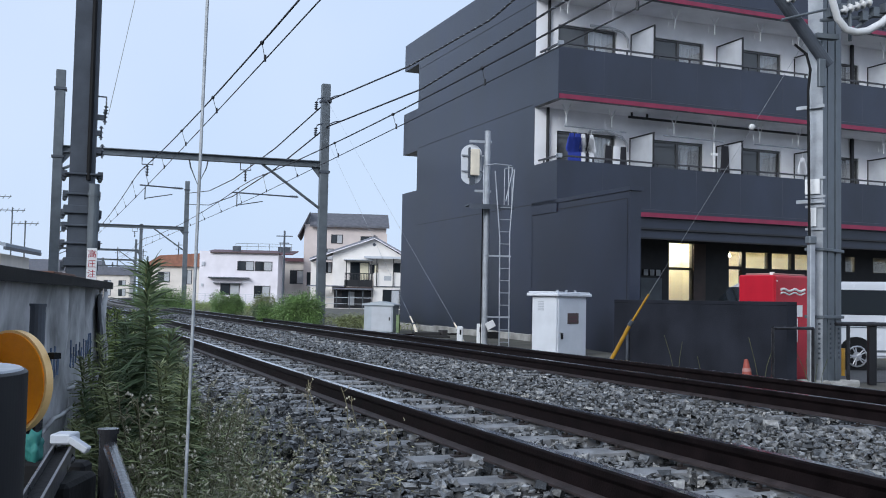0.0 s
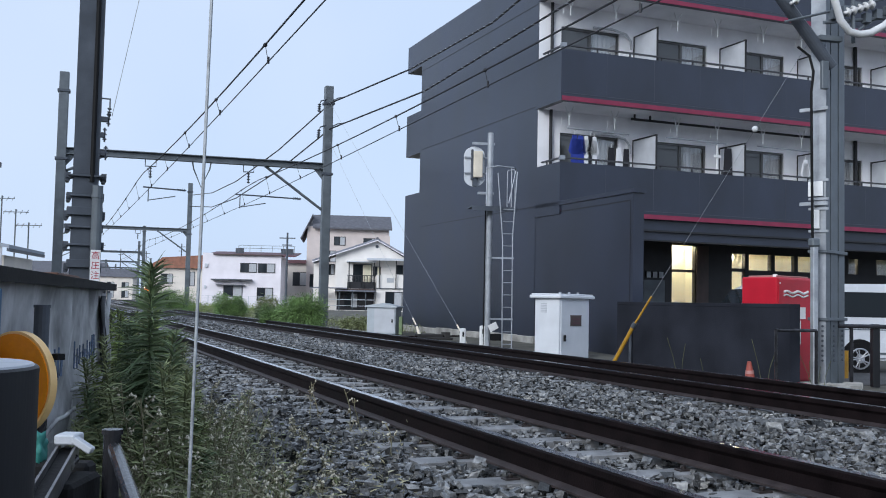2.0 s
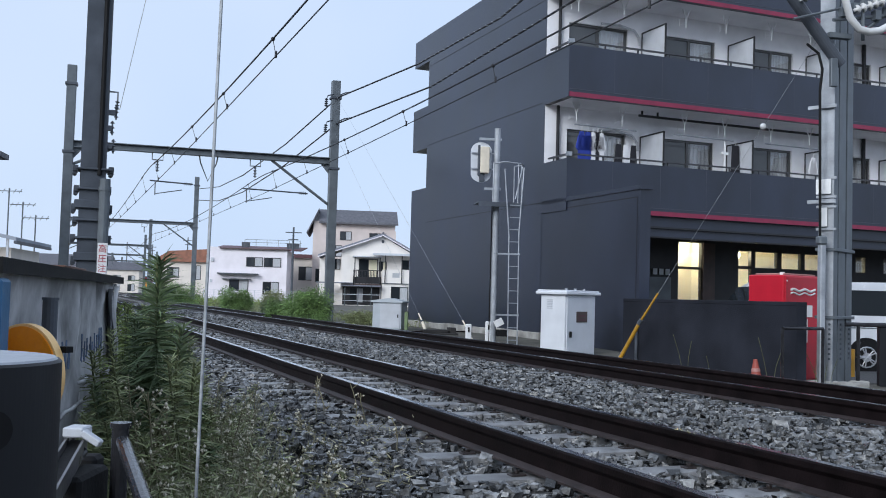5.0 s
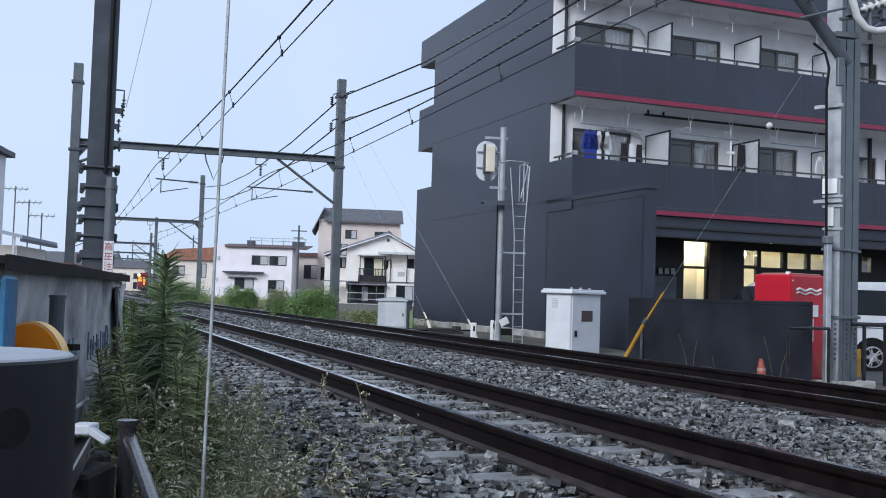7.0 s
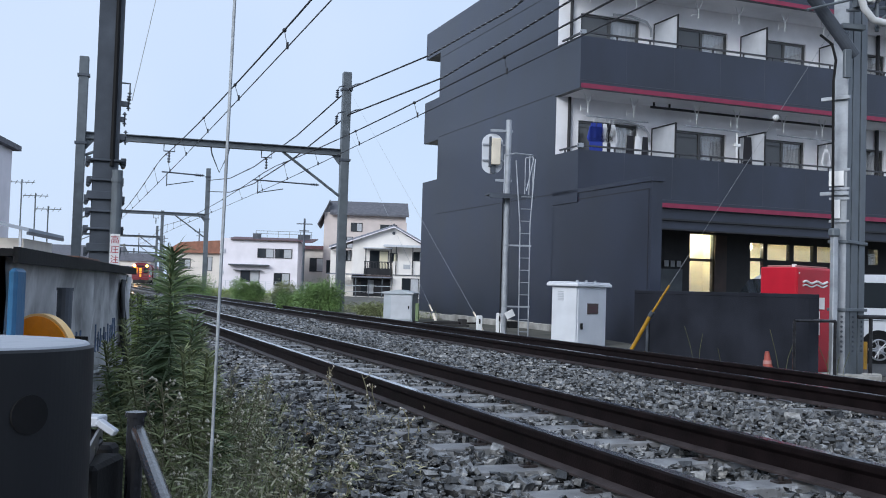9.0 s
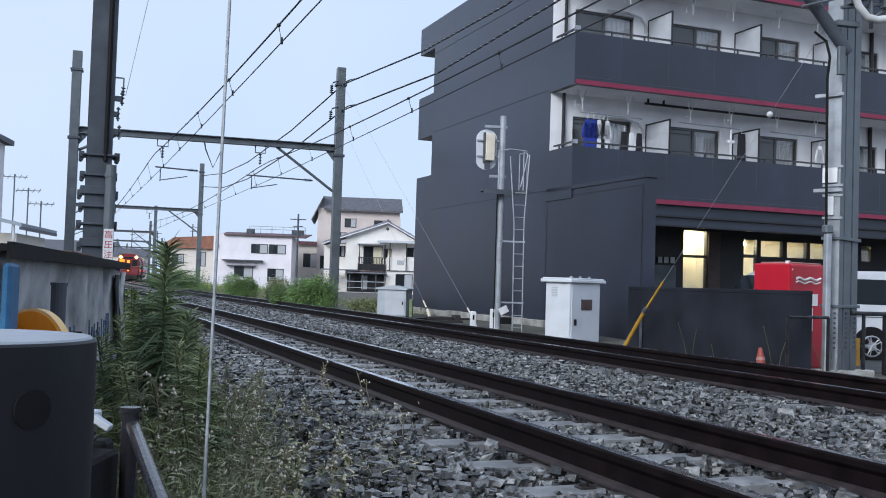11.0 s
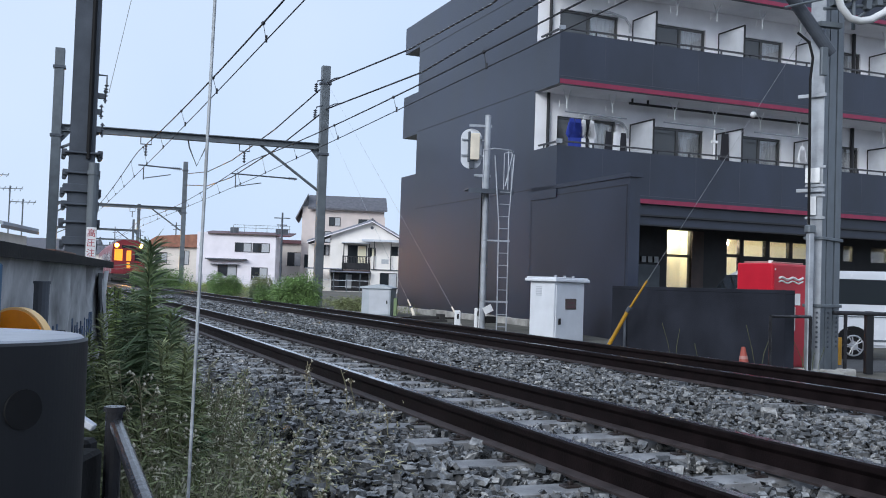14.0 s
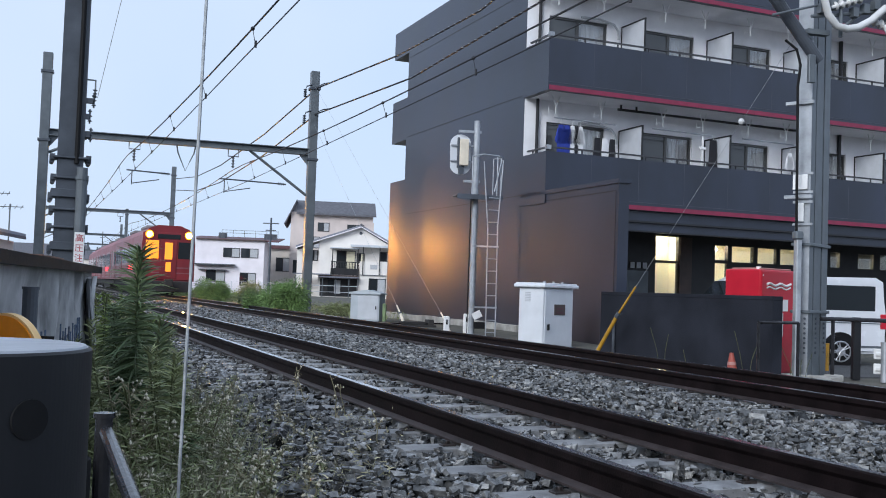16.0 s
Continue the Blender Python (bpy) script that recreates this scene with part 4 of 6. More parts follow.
def signal():
    s = thing("railway_signal", pose(1.03, 24.0, -0.06, 0, 0, 10), "grey railway signal seen from behind with ladder and platform", "railway signal")
    part("pole", R(((0, 0, -0.2), (0, 0, 5.12), 0.075), ((0, 0, 1.3), (0, 0, 1.36), 0.082), ((0, 0, 2.5), (0, 0, 2.56), 0.082), seg=14), M_galv, s)
    bm = bmesh.new()
    n = 20
    out = []
    for k in range(n):
        a = k * math.tau / n
        out.append((-0.37 + 0.26 * math.cos(a), 4.3 + 0.24 * math.sin(a) + (0.25 if math.sin(a) > 0 else -0.25)))
    prism(bm, out, 1, 0.1, 0.125)
    disc = part("backboard", bm, M_white_box, s, "pale oval backboard")
    part("lamp_case", B(((-0.42, -0.08, 4.02), (-0.2, 0.1, 4.66)), bevel=0.015), M_ivory, disc, "cream lamp case")
    part("case_hinge", B(((-0.46, -0.02, 3.98), (-0.42, 0.1, 4.7)), ((-0.42, 0.0, 3.82), (-0.3, 0.08, 4.02))), M_dark_steel, disc)
    for z in (4.12, 4.5):
        part("fixing", B(((-0.62, 0.05, z), (0.0, 0.08, z + 0.03))), M_galv, disc)
    for x, z in ((-0.45, 4.82), (-0.3, 3.62)):
        part("arm", B(((x, -0.03, z), (0.1, 0.03, z + 0.06))), M_galv, s)
    part("cable", R(((-0.1, -0.02, 0.0), (-0.1, -0.02, 3.4), 0.015)), M_black, s)
    part("platform", B(((-0.5, -0.35, 3.28), (0.6, 0.25, 3.31)), ((-0.5, -0.35, 3.2), (0.6, -0.32, 3.28))), M_dark_steel, s)
    bm = bmesh.new()
    run(bm, [(-0.15, -0.32, 3.3), (-0.15, -0.32, 4.25)], 0.016)
    run(bm, [(-0.15, -0.32, 4.22), (0.1, -0.4, 4.27), (0.5, -0.35, 4.25), (0.62, -0.1, 4.25), (0.5, 0.2, 4.25)], 0.018)
    for x, y in ((0.45, -0.35), (0.58, -0.15), (0.48, 0.2)):
        rod(bm, (x, y, 3.3), (x, y, 4.25), 0.014)
    rod(bm, (0.6, -0.15, 4.2), (0.4, -0.3, 3.4), 0.014)
    part("guard_rail", bm, M_galv, s)
    lad = part("ladder", R(((0.27, -0.42, -0.1), (0.24, -0.42, 2.5), 0.016), ((0.24, -0.42, 2.5), (0.1, -0.42, 4.1), 0.016), ((0.5, -0.42, -0.1), (0.48, -0.42, 2.6), 0.016), ((0.48, -0.42, 2.6), (0.57, -0.42, 4.15), 0.016)), M_galv, s)
    rung = mesh_of("rung", R(((0.25, -0.42, 0), (0.49, -0.42, 0), 0.011), seg=6), M_galv)
    for k in range(12):
        piece("rung", rung, lad, Matrix.Translation((0, 0, 0.05 + k * 0.29)))
    for z in (0.62, 2.06):
        part("stay_bar", B(((-0.12, -0.44, z), (0.52, -0.4, z + 0.04))), M_galv, s)
    plate = part("tilted_plate", B(((0.0, -0.12, 0.0), (0.22, -0.1, 0.17)), bevel=0.004), M_white, s, "tilted white plate")
    plate.matrix_basis = pose(0.06, 0, 0.32, 0, -28, 0)
    part("junction_box", B(((0.08, -0.1, 0.12), (0.34, 0.05, 0.28)), bevel=0.01), M_black, s)


def white_cabinet():
    c = thing("equipment_cabinet", pose(1.93, 21.4, -0.22, 0, 0, -40), "white enamelled railway equipment cabinet with a flat lid", "cabinet")
    part("body", B(((0, 0, 0), (0.62, 1.18, 1.3)), bevel=0.012), M_white_box, c)
    part("lid", B(((-0.09, -0.09, 1.3), (0.71, 1.27, 1.37)), bevel=0.015), M_white_box, c)
    part("lid_top", B(((-0.06, -0.06, 1.37), (0.68, 1.24, 1.4)), bevel=0.01), M_white_box, c)
    d = part("door", B(((0.62, 0.05, 0.05), (0.64, 1.13, 1.25)), bevel=0.004), M_white_box, c)
    p = part("name_plate", B(((0.64, 0.4, 0.72), (0.65, 0.82, 0.95))), M_brown, d, "brown plate with unreadable pale bars")
    for z in (0.76, 0.84):
        part("bar", B(((0.65, 0.48, z), (0.654, 0.74, z + 0.04))), M_maroon, p)
    part("handle", B(((0.64, 0.14, 0.4), (0.68, 0.19, 0.53)), bevel=0.006), M_black, d)
    for k in range(6):
        part("vent_slat", B(((0.16, -0.012, 1.0 + k * 0.035), (0.3, 0.0, 1.018 + k * 0.035))), M_screen, c)
    for y in (0.2, 0.55, 0.9):
        part("lifting_eye", R(((0.5, y, 1.4), (0.5, y, 1.44), 0.03)), M_galv, c)


def grey_box():
    c = thing("trackside_box", pose(-2.4, 31.0, -0.07, 0, 0, -12), "pale grey trackside box with a sloping lid", "cabinet")
    part("body", B(((0, 0, 0), (0.92, 0.7, 0.82)), bevel=0.012), M_grey_box, c)
    bm = bmesh.new()
    prism(bm, [(-0.05, 0.82), (0.97, 0.82), (0.97, 0.86), (0.5, 0.95), (-0.05, 0.87)], 1, -0.06, 0.76)
    part("lid", bm, M_grey_box, c)
    part("door", B(((0.24, -0.015, 0.04), (0.88, 0.0, 0.78)), bevel=0.004), M_screen, c)
    part("latch", B(((0.8, -0.04, 0.36), (0.83, -0.015, 0.46))), M_black, c)
    part("side_post", B(((1.0, 0.1, 0.0), (1.1, 0.2, 0.55))), M_leaf_dark, c, "dark green marker post")


def trackside_bits():
    for x, y, h in ((0.45, 24.2, 0.4), (0.92, 24.0, 0.48)):
        p = thing("marker_post", pose(x, y, -0.07, 0, 0, 12), "short white concrete marker post beside the track", "marker post", "white marker posts")
        bm = bmesh.new()
        box(bm, (-0.07, -0.05, -0.1), (0.07, 0.05, h), 0.02)
        part("post", bm, M_white, p)
        part("digit_bar", B(((-0.02, -0.056, h - 0.2), (0.02, -0.05, h - 0.08))), M_black, p)
    d = thing("track_device", pose(-0.35, 26.2, -0.03, 0, 0, 22), "low rusty black track device beside the rails", "track equipment")
    part("base", B(((-0.55, -0.2, 0.0), (0.55, 0.2, 0.06)), ((-0.4, -0.12, 0.06), (0.3, 0.12, 0.14)), ((0.35, -0.15, 0.06), (0.5, 0.15, 0.2)), bevel=0.01), M_train_under, d)
    part("rod", R(((-0.7, -0.05, 0.08), (0.8, -0.05, 0.1), 0.02)), M_rust, d)
    c = thing("traffic_cone", pose(4.83, 15.8, -0.34, 0, -3, 0), "faded orange traffic cone with pale bands", "traffic cone")
    bm = bmesh.new()
    rod(bm, (0, 0, 0.03), (0, 0, 0.46), 0.11, 0.03, 20)
    part("cone", bm, M_cone, c)
    part("base", B(((-0.17, -0.17, 0), (0.17, 0.17, 0.03)), bevel=0.01), M_black, c)
    part("band", R(((0, 0, 0.27), (0, 0, 0.32), 0.071, 0.062), seg=20), M_screen_pink, c)


signal()
white_cabinet()
grey_box()
trackside_bits()


# ---- the yard ----
def vending_machine():
    v = thing("vending_machine", pose(5.14, 17.35, -0.29, 0, 0, -55), "red drink vending machine with a white script emblem", "vending machine")
    part("cabinet", B(((0, 0, 0), (0.72, 1.05, 1.78)), bevel=0.02), M_red, v)
    side = part("side_panel", B(((0.72, 0.03, 0.04), (0.74, 1.02, 1.75)), bevel=0.006), M_red, v)
    bm = bmesh.new()
    for z, r in ((1.53, 0.022), (1.47, 0.014)):
        run(bm, [(0.744, 0.16 + k * 0.06, z + 0.02 * math.sin(k * 1.25)) for k in range(12)], r, 6)
    part("emblem", bm, M_white, side, "white wavy emblem")
    part("notice", B(((0.745, 0.5, 1.08), (0.75, 0.75, 1.28))), M_white, side, "white paper notice")
    part("notice", B(((0.745, 0.5, 0.65), (0.75, 0.62, 1.05))), M_white, side, "white paper strip")
    part("top_vent", B(((0.06, 0.1, 1.78), (0.66, 0.95, 1.81)), bevel=0.01), M_screen_pink, v)
    for y in (0.06, 0.99):
        part("rivet", R(((0.74, y, 1.68), (0.747, y, 1.68), 0.014), seg=8), M_white, side)
    part("top_lamp", R(((0.6, 0.12, 1.78), (0.6, 0.12, 1.83), 0.04)), M_white, v)


def van():
    c = thing("van", pose(9.2, 21.6, -0.31, 0, 0, 180), "white minivan parked behind the vending machine", "van")
    side = [(0, 0.35), (0.12, 0.28), (3.68, 0.28), (3.76, 0.55), (3.7, 0.9), (3.5, 1.02), (3.0, 1.66), (2.8, 1.77), (0.2, 1.81), (0.05, 1.72), (0.0, 1.0)]
    bm = bmesh.new()
    prism(bm, side, 1, 0.0, 1.6)
    bmesh.ops.bevel(bm, geom=[e for e in bm.edges if abs(e.verts[0].co.y - e.verts[1].co.y) < 0.01], offset=0.05, segments=2, affect="EDGES")
    body = part("body", bm, M_van, c)
    for y0, y1 in ((-0.006, 0.02), (1.58, 1.606)):
        for x0, x1 in ((0.22, 1.5), (1.56, 2.3), (2.36, 2.9)):
            part("side_window", B(((x0, y0, 1.13), (x1, y1, 1.64)), bevel=0.01), M_pane, body)
        part("side_moulding", B(((0.1, y0 - 0.006, 0.88), (3.6, y1 + 0.006, 0.9))), M_grey_paint, body)
        part("side_sill", B(((0.1, y0 - 0.006, 0.4), (3.6, y1 + 0.006, 0.44))), M_grey_paint, body)
    part("windscreen", B(((0.0, 0.06, 0.0), (0.03, 1.54, 0.8)), bevel=0.004), M_pane, body).matrix_basis = pose(3.5, 0, 1.02, 0, -38, 0)
    for y0 in (0.03, 1.42):
        part("tail_light", B(((-0.02, y0 - 0.04, 0.78), (0.12, y0 + 0.19, 1.08)), bevel=0.01), M_red, body)
    for y0 in (-0.2, 1.6):
        part("mirror", B(((3.05, y0, 1.02), (3.18, y0 + 0.2, 1.2)), bevel=0.03), M_black, body)
    for x in (0.92, 3.1):
        part("wheel_arch", R(((x, -0.008, 0.34), (x, 1.608, 0.34), 0.36), seg=24), M_black, body)
        for y in (-0.02, 1.44):
            w = part("wheel", R(((x, y, 0.31), (x, y + 0.18, 0.31), 0.31), seg=24), M_black, c)
            f = y - 0.012 if y < 1 else y + 0.192
            rim = bmesh.new()
            rod(rim, (x, f - 0.008, 0.31), (x, f + 0.008, 0.31), 0.09, seg=16)
            run(rim, [(x + 0.2 * math.cos(k * math.tau / 16), f, 0.31 + 0.2 * math.sin(k * math.tau / 16)) for k in range(17)], 0.018, 5)
            for k in range(5):
                a = k * math.tau / 5
                for e in (-0.16, 0.16):
                    rod(rim, (x, f, 0.31), (x + 0.2 * math.cos(a + e), f, 0.31 + 0.2 * math.sin(a + e)), 0.014)
            part("rim", rim, M_alloy, w)


def yard_bits():
    f = thing("pipe_fence", pose(5.35, 15.35, -0.27, 0, 0, 24), "black pipe fence frame beside the wall", "fence")
    for x in (-0.35, 0.45):
        part("post", R(((x, 0, 0), (x, 0, 0.9), 0.025)), M_blackpipe, f)
    part("rail", R(((-0.35, 0, 0.9), (0.45, 0, 0.9), 0.025)), M_blackpipe, f)
    b = thing("bollard", pose(7.0, 16.3, -0.28), "dark steel bollard post beside the crossing", "bollard")
    part("post", B(((-0.06, -0.06, 0), (0.06, 0.06, 1.02)), bevel=0.01), M_bollard, b)
    y = thing("yellow_post", pose(7.3, 18.3, -0.28), "short worn yellow guard post", "bollard")
    part("post", R(((0, 0, 0), (0, 0, 0.5), 0.07), seg=12), M_yellow, y)


def crossing_rails():
    f = thing("pipe_fence", pose(6.35, 16.15, -0.28, 0, 0, 8), "black pipe rail between the mast and the crossing", "fence")
    part("rail", R(((0.0, 0, 0.98), (3.2, 0, 0.98), 0.035), seg=10), M_blackpipe, f)
    part("post", R(((0.22, 0, 0), (0.22, 0, 0.98), 0.03), seg=10), M_blackpipe, f)
    g = thing("guard_rail", pose(7.2, 16.05, -0.28, 0, 0, 4), "white painted steel guard rail with bolted posts", "guard rail")
    for z in (0.12, 0.36):
        part("beam", B(((0.0, 0, z), (2.2, 0.05, z + 0.17)), ((0.0, -0.025, z + 0.05), (2.2, 0.0, z + 0.12)), bevel=0.012), M_white, g)
    for x in (0.12, 1.6):
        part("post", R(((x, -0.09, 0), (x, -0.09, 0.62), 0.06), ((x, -0.09, 0.62), (x, -0.09, 0.64), 0.066), seg=16), M_galv, g)
    for x, z in ((0.38, 0.2), (0.38, 0.44), (0.38, 0.58)):
        part("bolt", R(((x, -0.04, z), (x, -0.02, z), 0.02), seg=6), M_dark_steel, g)


vending_machine()
crossing_rails()
van()
yard_bits()


# ---- laundry ----
def garment(x, y, z, w, h, material, label, sleeves=True):
    g = thing("garment", pose(2.91, 25.5, 0, 0, 0, 22.05) @ pose(x, y, z), label, "laundry", "laundry on the balcony")
    bm = bmesh.new()
    out = [(-w * 0.5, -h), (w * 0.5, -h), (w * 0.48, -0.1), (w * 0.85, -0.42), (w * 0.62, -0.5), (w * 0.3, 0.0), (-w * 0.3, 0), (-w * 0.62, -0.5), (-w * 0.85, -0.42), (-w * 0.48, -0.1)] if sleeves else [(-w / 2, -h), (w / 2, -h), (w * 0.35, 0), (-w * 0.35, 0)]
    prism(bm, out if sleeves else out, 1, -0.02, 0.02)
    part("cloth", bm, material, g)
    bm = bmesh.new()
    run(bm, [(0, 0, 0), (0, 0, 0.08), (0.03, 0, 0.12), (0, 0, 0.15)], 0.006, 5)
    part("hook", bm, M_white, g)


for gx, gw, gm, gl in ((0.72, 0.2, M_blue_cloth, "blue jacket drying on the balcony pole"), (0.9, 0.22, M_blue_cloth, "blue jacket drying on the balcony pole"), (1.07, 0.16, M_white_cloth, "white striped sports shirt drying on the pole"),
                       (1.2, 0.14, M_dark_cloth, "dark shirt drying on the balcony pole"), (1.32, 0.16, M_white_cloth, "white patterned shirt drying on the pole")):
    garment(gx, 0.6, 5.45, gw, 0.78, gm, gl)
for gx, gw, gm, gl in ((1.85, 0.22, M_dark_cloth, "black shorts drying on the balcony pole"), (2.08, 0.18, M_white_cloth, "white towel drying on the balcony pole"), (2.32, 0.2, M_dark_cloth, "black shirt drying on the balcony pole")):
    garment(gx, 0.6, 5.2, gw, 0.5, gm, gl, False)
hb = part("clothes_clip_rack", B(((5.28, 0.58, 4.75), (5.33, 0.62, 5.55)), ((5.2, 0.57, 5.18), (5.42, 0.63, 5.26)), bevel=0.008), M_white)
hb.matrix_basis = pose(2.91, 25.5, 0, 0, 0, 22.05)
tagged(hb, "narrow white plastic clothes rack on the balcony", "laundry rack", "laundry on the balcony")
garment(5.75, 0.7, 5.5, 0.3, 0.85, M_dark_cloth, "black jacket hanging beside the partition", False)
garment(8.45, 0.6, 5.35, 0.2, 0.5, M_white_cloth, "white shirt drying on a hanger rack", True)
for lx0, lx1 in ((0.5, 2.4), (3.6, 5.6), (6.7, 8.6)):
    pl = part("laundry_pole", R(((lx0, 0.6, 5.62), (lx1, 0.6, 5.6), 0.018)), M_galv)
    pl.matrix_basis = pose(2.91, 25.5, 0, 0, 0, 22.05)
    tagged(pl, "steel laundry pole hung under the balcony slab", "laundry pole", "laundry poles")


# ---- houses beyond the line ----
def window(parent, x, z, w, h, y=0.0, lit=None):
    wf = part("window", B(((x, y - 0.05, z), (x + w, y + 0.04, z + 0.07)), ((x, y - 0.05, z + h - 0.07), (x + w, y + 0.04, z + h)), ((x, y - 0.05, z + 0.07), (x + 0.07, y + 0.04, z + h - 0.07)), ((x + w - 0.07, y - 0.05, z + 0.07), (x + w, y + 0.04, z + h - 0.07)),
                            ((x + w / 2 - 0.04, y - 0.045, z + 0.07), (x + w / 2 + 0.04, y + 0.03, z + h - 0.07))), M_frame, parent)
    part("pane", B(((x + 0.07, y - 0.02, z + 0.07), (x + w / 2 - 0.04, y - 0.01, z + h - 0.07))), M_pane, wf)
    part("pane", B(((x + w / 2 + 0.04, y - 0.02, z + 0.07), (x + w - 0.07, y - 0.01, z + h - 0.07))), lit or M_curtain, wf)


def white_house():
    h = thing("house", pose(-25.8, 105, -0.1, 0, 0, 3), "white two-storey house with a flat maroon-edged roof", "house")
    part("wall", B(((0.25, 0, 0), (8.45, 7.0, 5.6))), M_house_white, h)
    bm = bmesh.new()
    prism(bm, [(0.3, 5.5), (7.2, 6.15), (7.2, 6.25), (0.3, 5.62)], 0, 0.5, 9.9)
    roof = part("roof", bm, M_maroon, h)
    part("fascia", B(((1.4, -0.3, 5.55), (8.6, 0.25, 5.66))), M_brown, roof)
    part("parapet", B(((0.25, 0.0, 5.6), (1.3, 0.25, 5.75))), M_house_white, roof)
    for z in (6.45, 6.75):
        part("roof_rail", B(((3.5, 3.0, z), (9.6, 3.04, z + 0.04))), M_grey_paint, roof)
    for k in range(6):
        part("roof_post", B(((3.5 + k * 1.2, 3.0, 5.8), (3.54 + k * 1.2, 3.04, 6.78))), M_grey_paint, roof)
    for x0, x1 in ((2.5, 3.6), (7.4, 9.0)):
        part("roof_unit", B(((x0 + 0.6, 3.5, 5.9), (x1 + 0.3, 4.3, 6.5))), M_dark_steel, h)
    window(h, 4.2, 3.75, 1.75, 1.0)
    window(h, 6.05, 3.75, 1.8, 1.0)
    window(h, 2.5, 1.15, 2.0, 1.3)
    window(h, 6.0, 0.85, 1.7, 1.35)
    part("awning", B(((1.3, -0.8, 2.9), (5.5, 0.0, 3.02)), ((1.8, -0.5, 2.35), (4.7, 0.0, 2.43))), M_dark_steel, h)
    part("vent_hood", B(((0.5, -0.15, 4.2), (0.8, 0, 4.6)), ((0.5, -0.1, 2.0), (0.7, 0, 2.3))), M_screen, h)


def gable_house():
    h = thing("house", pose(-11.0, 100, -0.1, 0, 0, 6), "cream white gabled house with a dark balcony and canopies", "house")
    part("wall", B(((0, 0, 0), (7.6, 7.0, 4.9)), ((-2.2, 1.6, 0), (0, 7.0, 4.7))), M_house_cream_white, h)
    bm = bmesh.new()
    prism(bm, [(-0.0, 4.9), (7.6, 4.9), (7.6, 5.05), (4.1, 7.05), (0, 5.65)], 1, 0, 7.0)
    part("gable", bm, M_house_cream_white, h)
    bm = bmesh.new()
    prism(bm, [(-2.3, 4.85), (4.1, 7.15), (4.1, 7.33), (-2.3, 5.03)], 1, -0.55, 7.4)
    prism(bm, [(4.1, 7.15), (8.2, 4.95), (8.2, 5.13), (4.1, 7.33)], 1, -0.55, 7.4)
    roof = part("roof", bm, M_tile_blue, h)
    part("ridge", R(((4.1, -0.6, 7.33), (4.1, 7.4, 7.33), 0.12)), M_tile, roof)
    bm = bmesh.new()
    prism(bm, [(-2.35, 4.73), (4.1, 7.05), (4.1, 7.15), (-2.35, 4.83)], 1, -0.6, -0.52)
    prism(bm, [(4.1, 7.05), (8.25, 4.82), (8.25, 4.92), (4.1, 7.15)], 1, -0.6, -0.52)
    part("bargeboard", bm, M_house_white, roof)
    part("vent", R(((4.1, -0.04, 6.5), (4.1, 0.0, 6.5), 0.16), seg=12), M_dark_steel, h)
    # upper windows, indoor light put into cream panes; dark balcony and its canopy
    window(h, 1.75, 2.6, 1.9, 2.1, lit=M_room)
    window(h, 3.75, 3.6, 0.8, 0.9, lit=M_room)
    bal = part("balcony", B(((1.2, -1.1, 2.1), (4.0, 0, 2.22))), M_brown, h, "dark brown balcony")
    for k in range(19):
        part("baluster", B(((1.22 + k * 0.15, -1.1, 2.22), (1.28 + k * 0.15, -1.06, 3.5))), M_frame, bal)
    part("rail", B(((1.2, -1.13, 3.5), (4.05, -1.03, 3.58)), ((1.2, -1.1, 2.24), (4.0, -1.09, 2.9))), M_frame, bal)
    part("canopy", B(((1.1, -1.3, 4.85), (4.0, 0, 4.95))), M_screen, h)
    for x in (1.35, 3.85):
        part("canopy_post", R(((x, -1.2, 2.2), (x, -1.2, 4.85), 0.05)), M_frame, h)
    # white balcony wing under a wide canopy
    part("wing", B(((4.1, -1.2, 2.3), (7.6, 0, 3.65)), ((4.1, -1.1, 0.0), (7.6, 0, 2.3))), M_house_cream_white, h)
    part("wing_line", B(((4.08, -1.22, 2.26), (7.62, -1.19, 2.34))), M_dark_steel, h)
    part("canopy", B(((3.1, -1.6, 5.2), (7.9, 0, 5.28)), ((3.1, -1.62, 5.05), (7.9, -1.56, 5.2))), M_screen, h)
    for x in (4.35, 6.0, 7.5):
        part("canopy_post", R(((x, -1.4, 2.3), (x, -1.4, 5.2), 0.05)), M_frame, h)
    window(h, 6.1, 3.75, 1.3, 0.95)
    part("picture_tile", B(((5.1, -1.23, 2.9), (5.8, -1.2, 3.35))), M_curtain, h)
    window(h, 5.0, 0.15, 1.7, 1.85, -1.1, M_curtain)
    window(h, -0.9, 3.6, 0.8, 1.1, 1.6)
    # carport and porch
    part("entry_roof", B(((-2.4, -1.6, 2.2), (1.2, 0.6, 2.3)), ((0.0, -1.8, 1.95), (4.0, 0, 2.05))), M_tile_blue, h)
    for x in (-2.2, -0.9, 0.4, 1.7, 3.0, 3.9):
        part("porch_post", B(((x, -1.6, 0), (x + 0.08, -1.52, 2.1))), M_grey_paint, h)
    # dark flat panel painting the shade inside the carport
    part("carport_shade", B(((0.2, -0.06, 0.1), (3.9, -0.01, 1.9))), M_frame, h)
    window(h, 0.9, 0.3, 1.4, 1.5, -0.08)
    part("porch_rail", B(((-2.2, -1.58, 1.1), (3.9, -1.54, 1.16)), ((-2.2, -1.58, 0.5), (3.9, -1.54, 0.54))), M_screen, h)


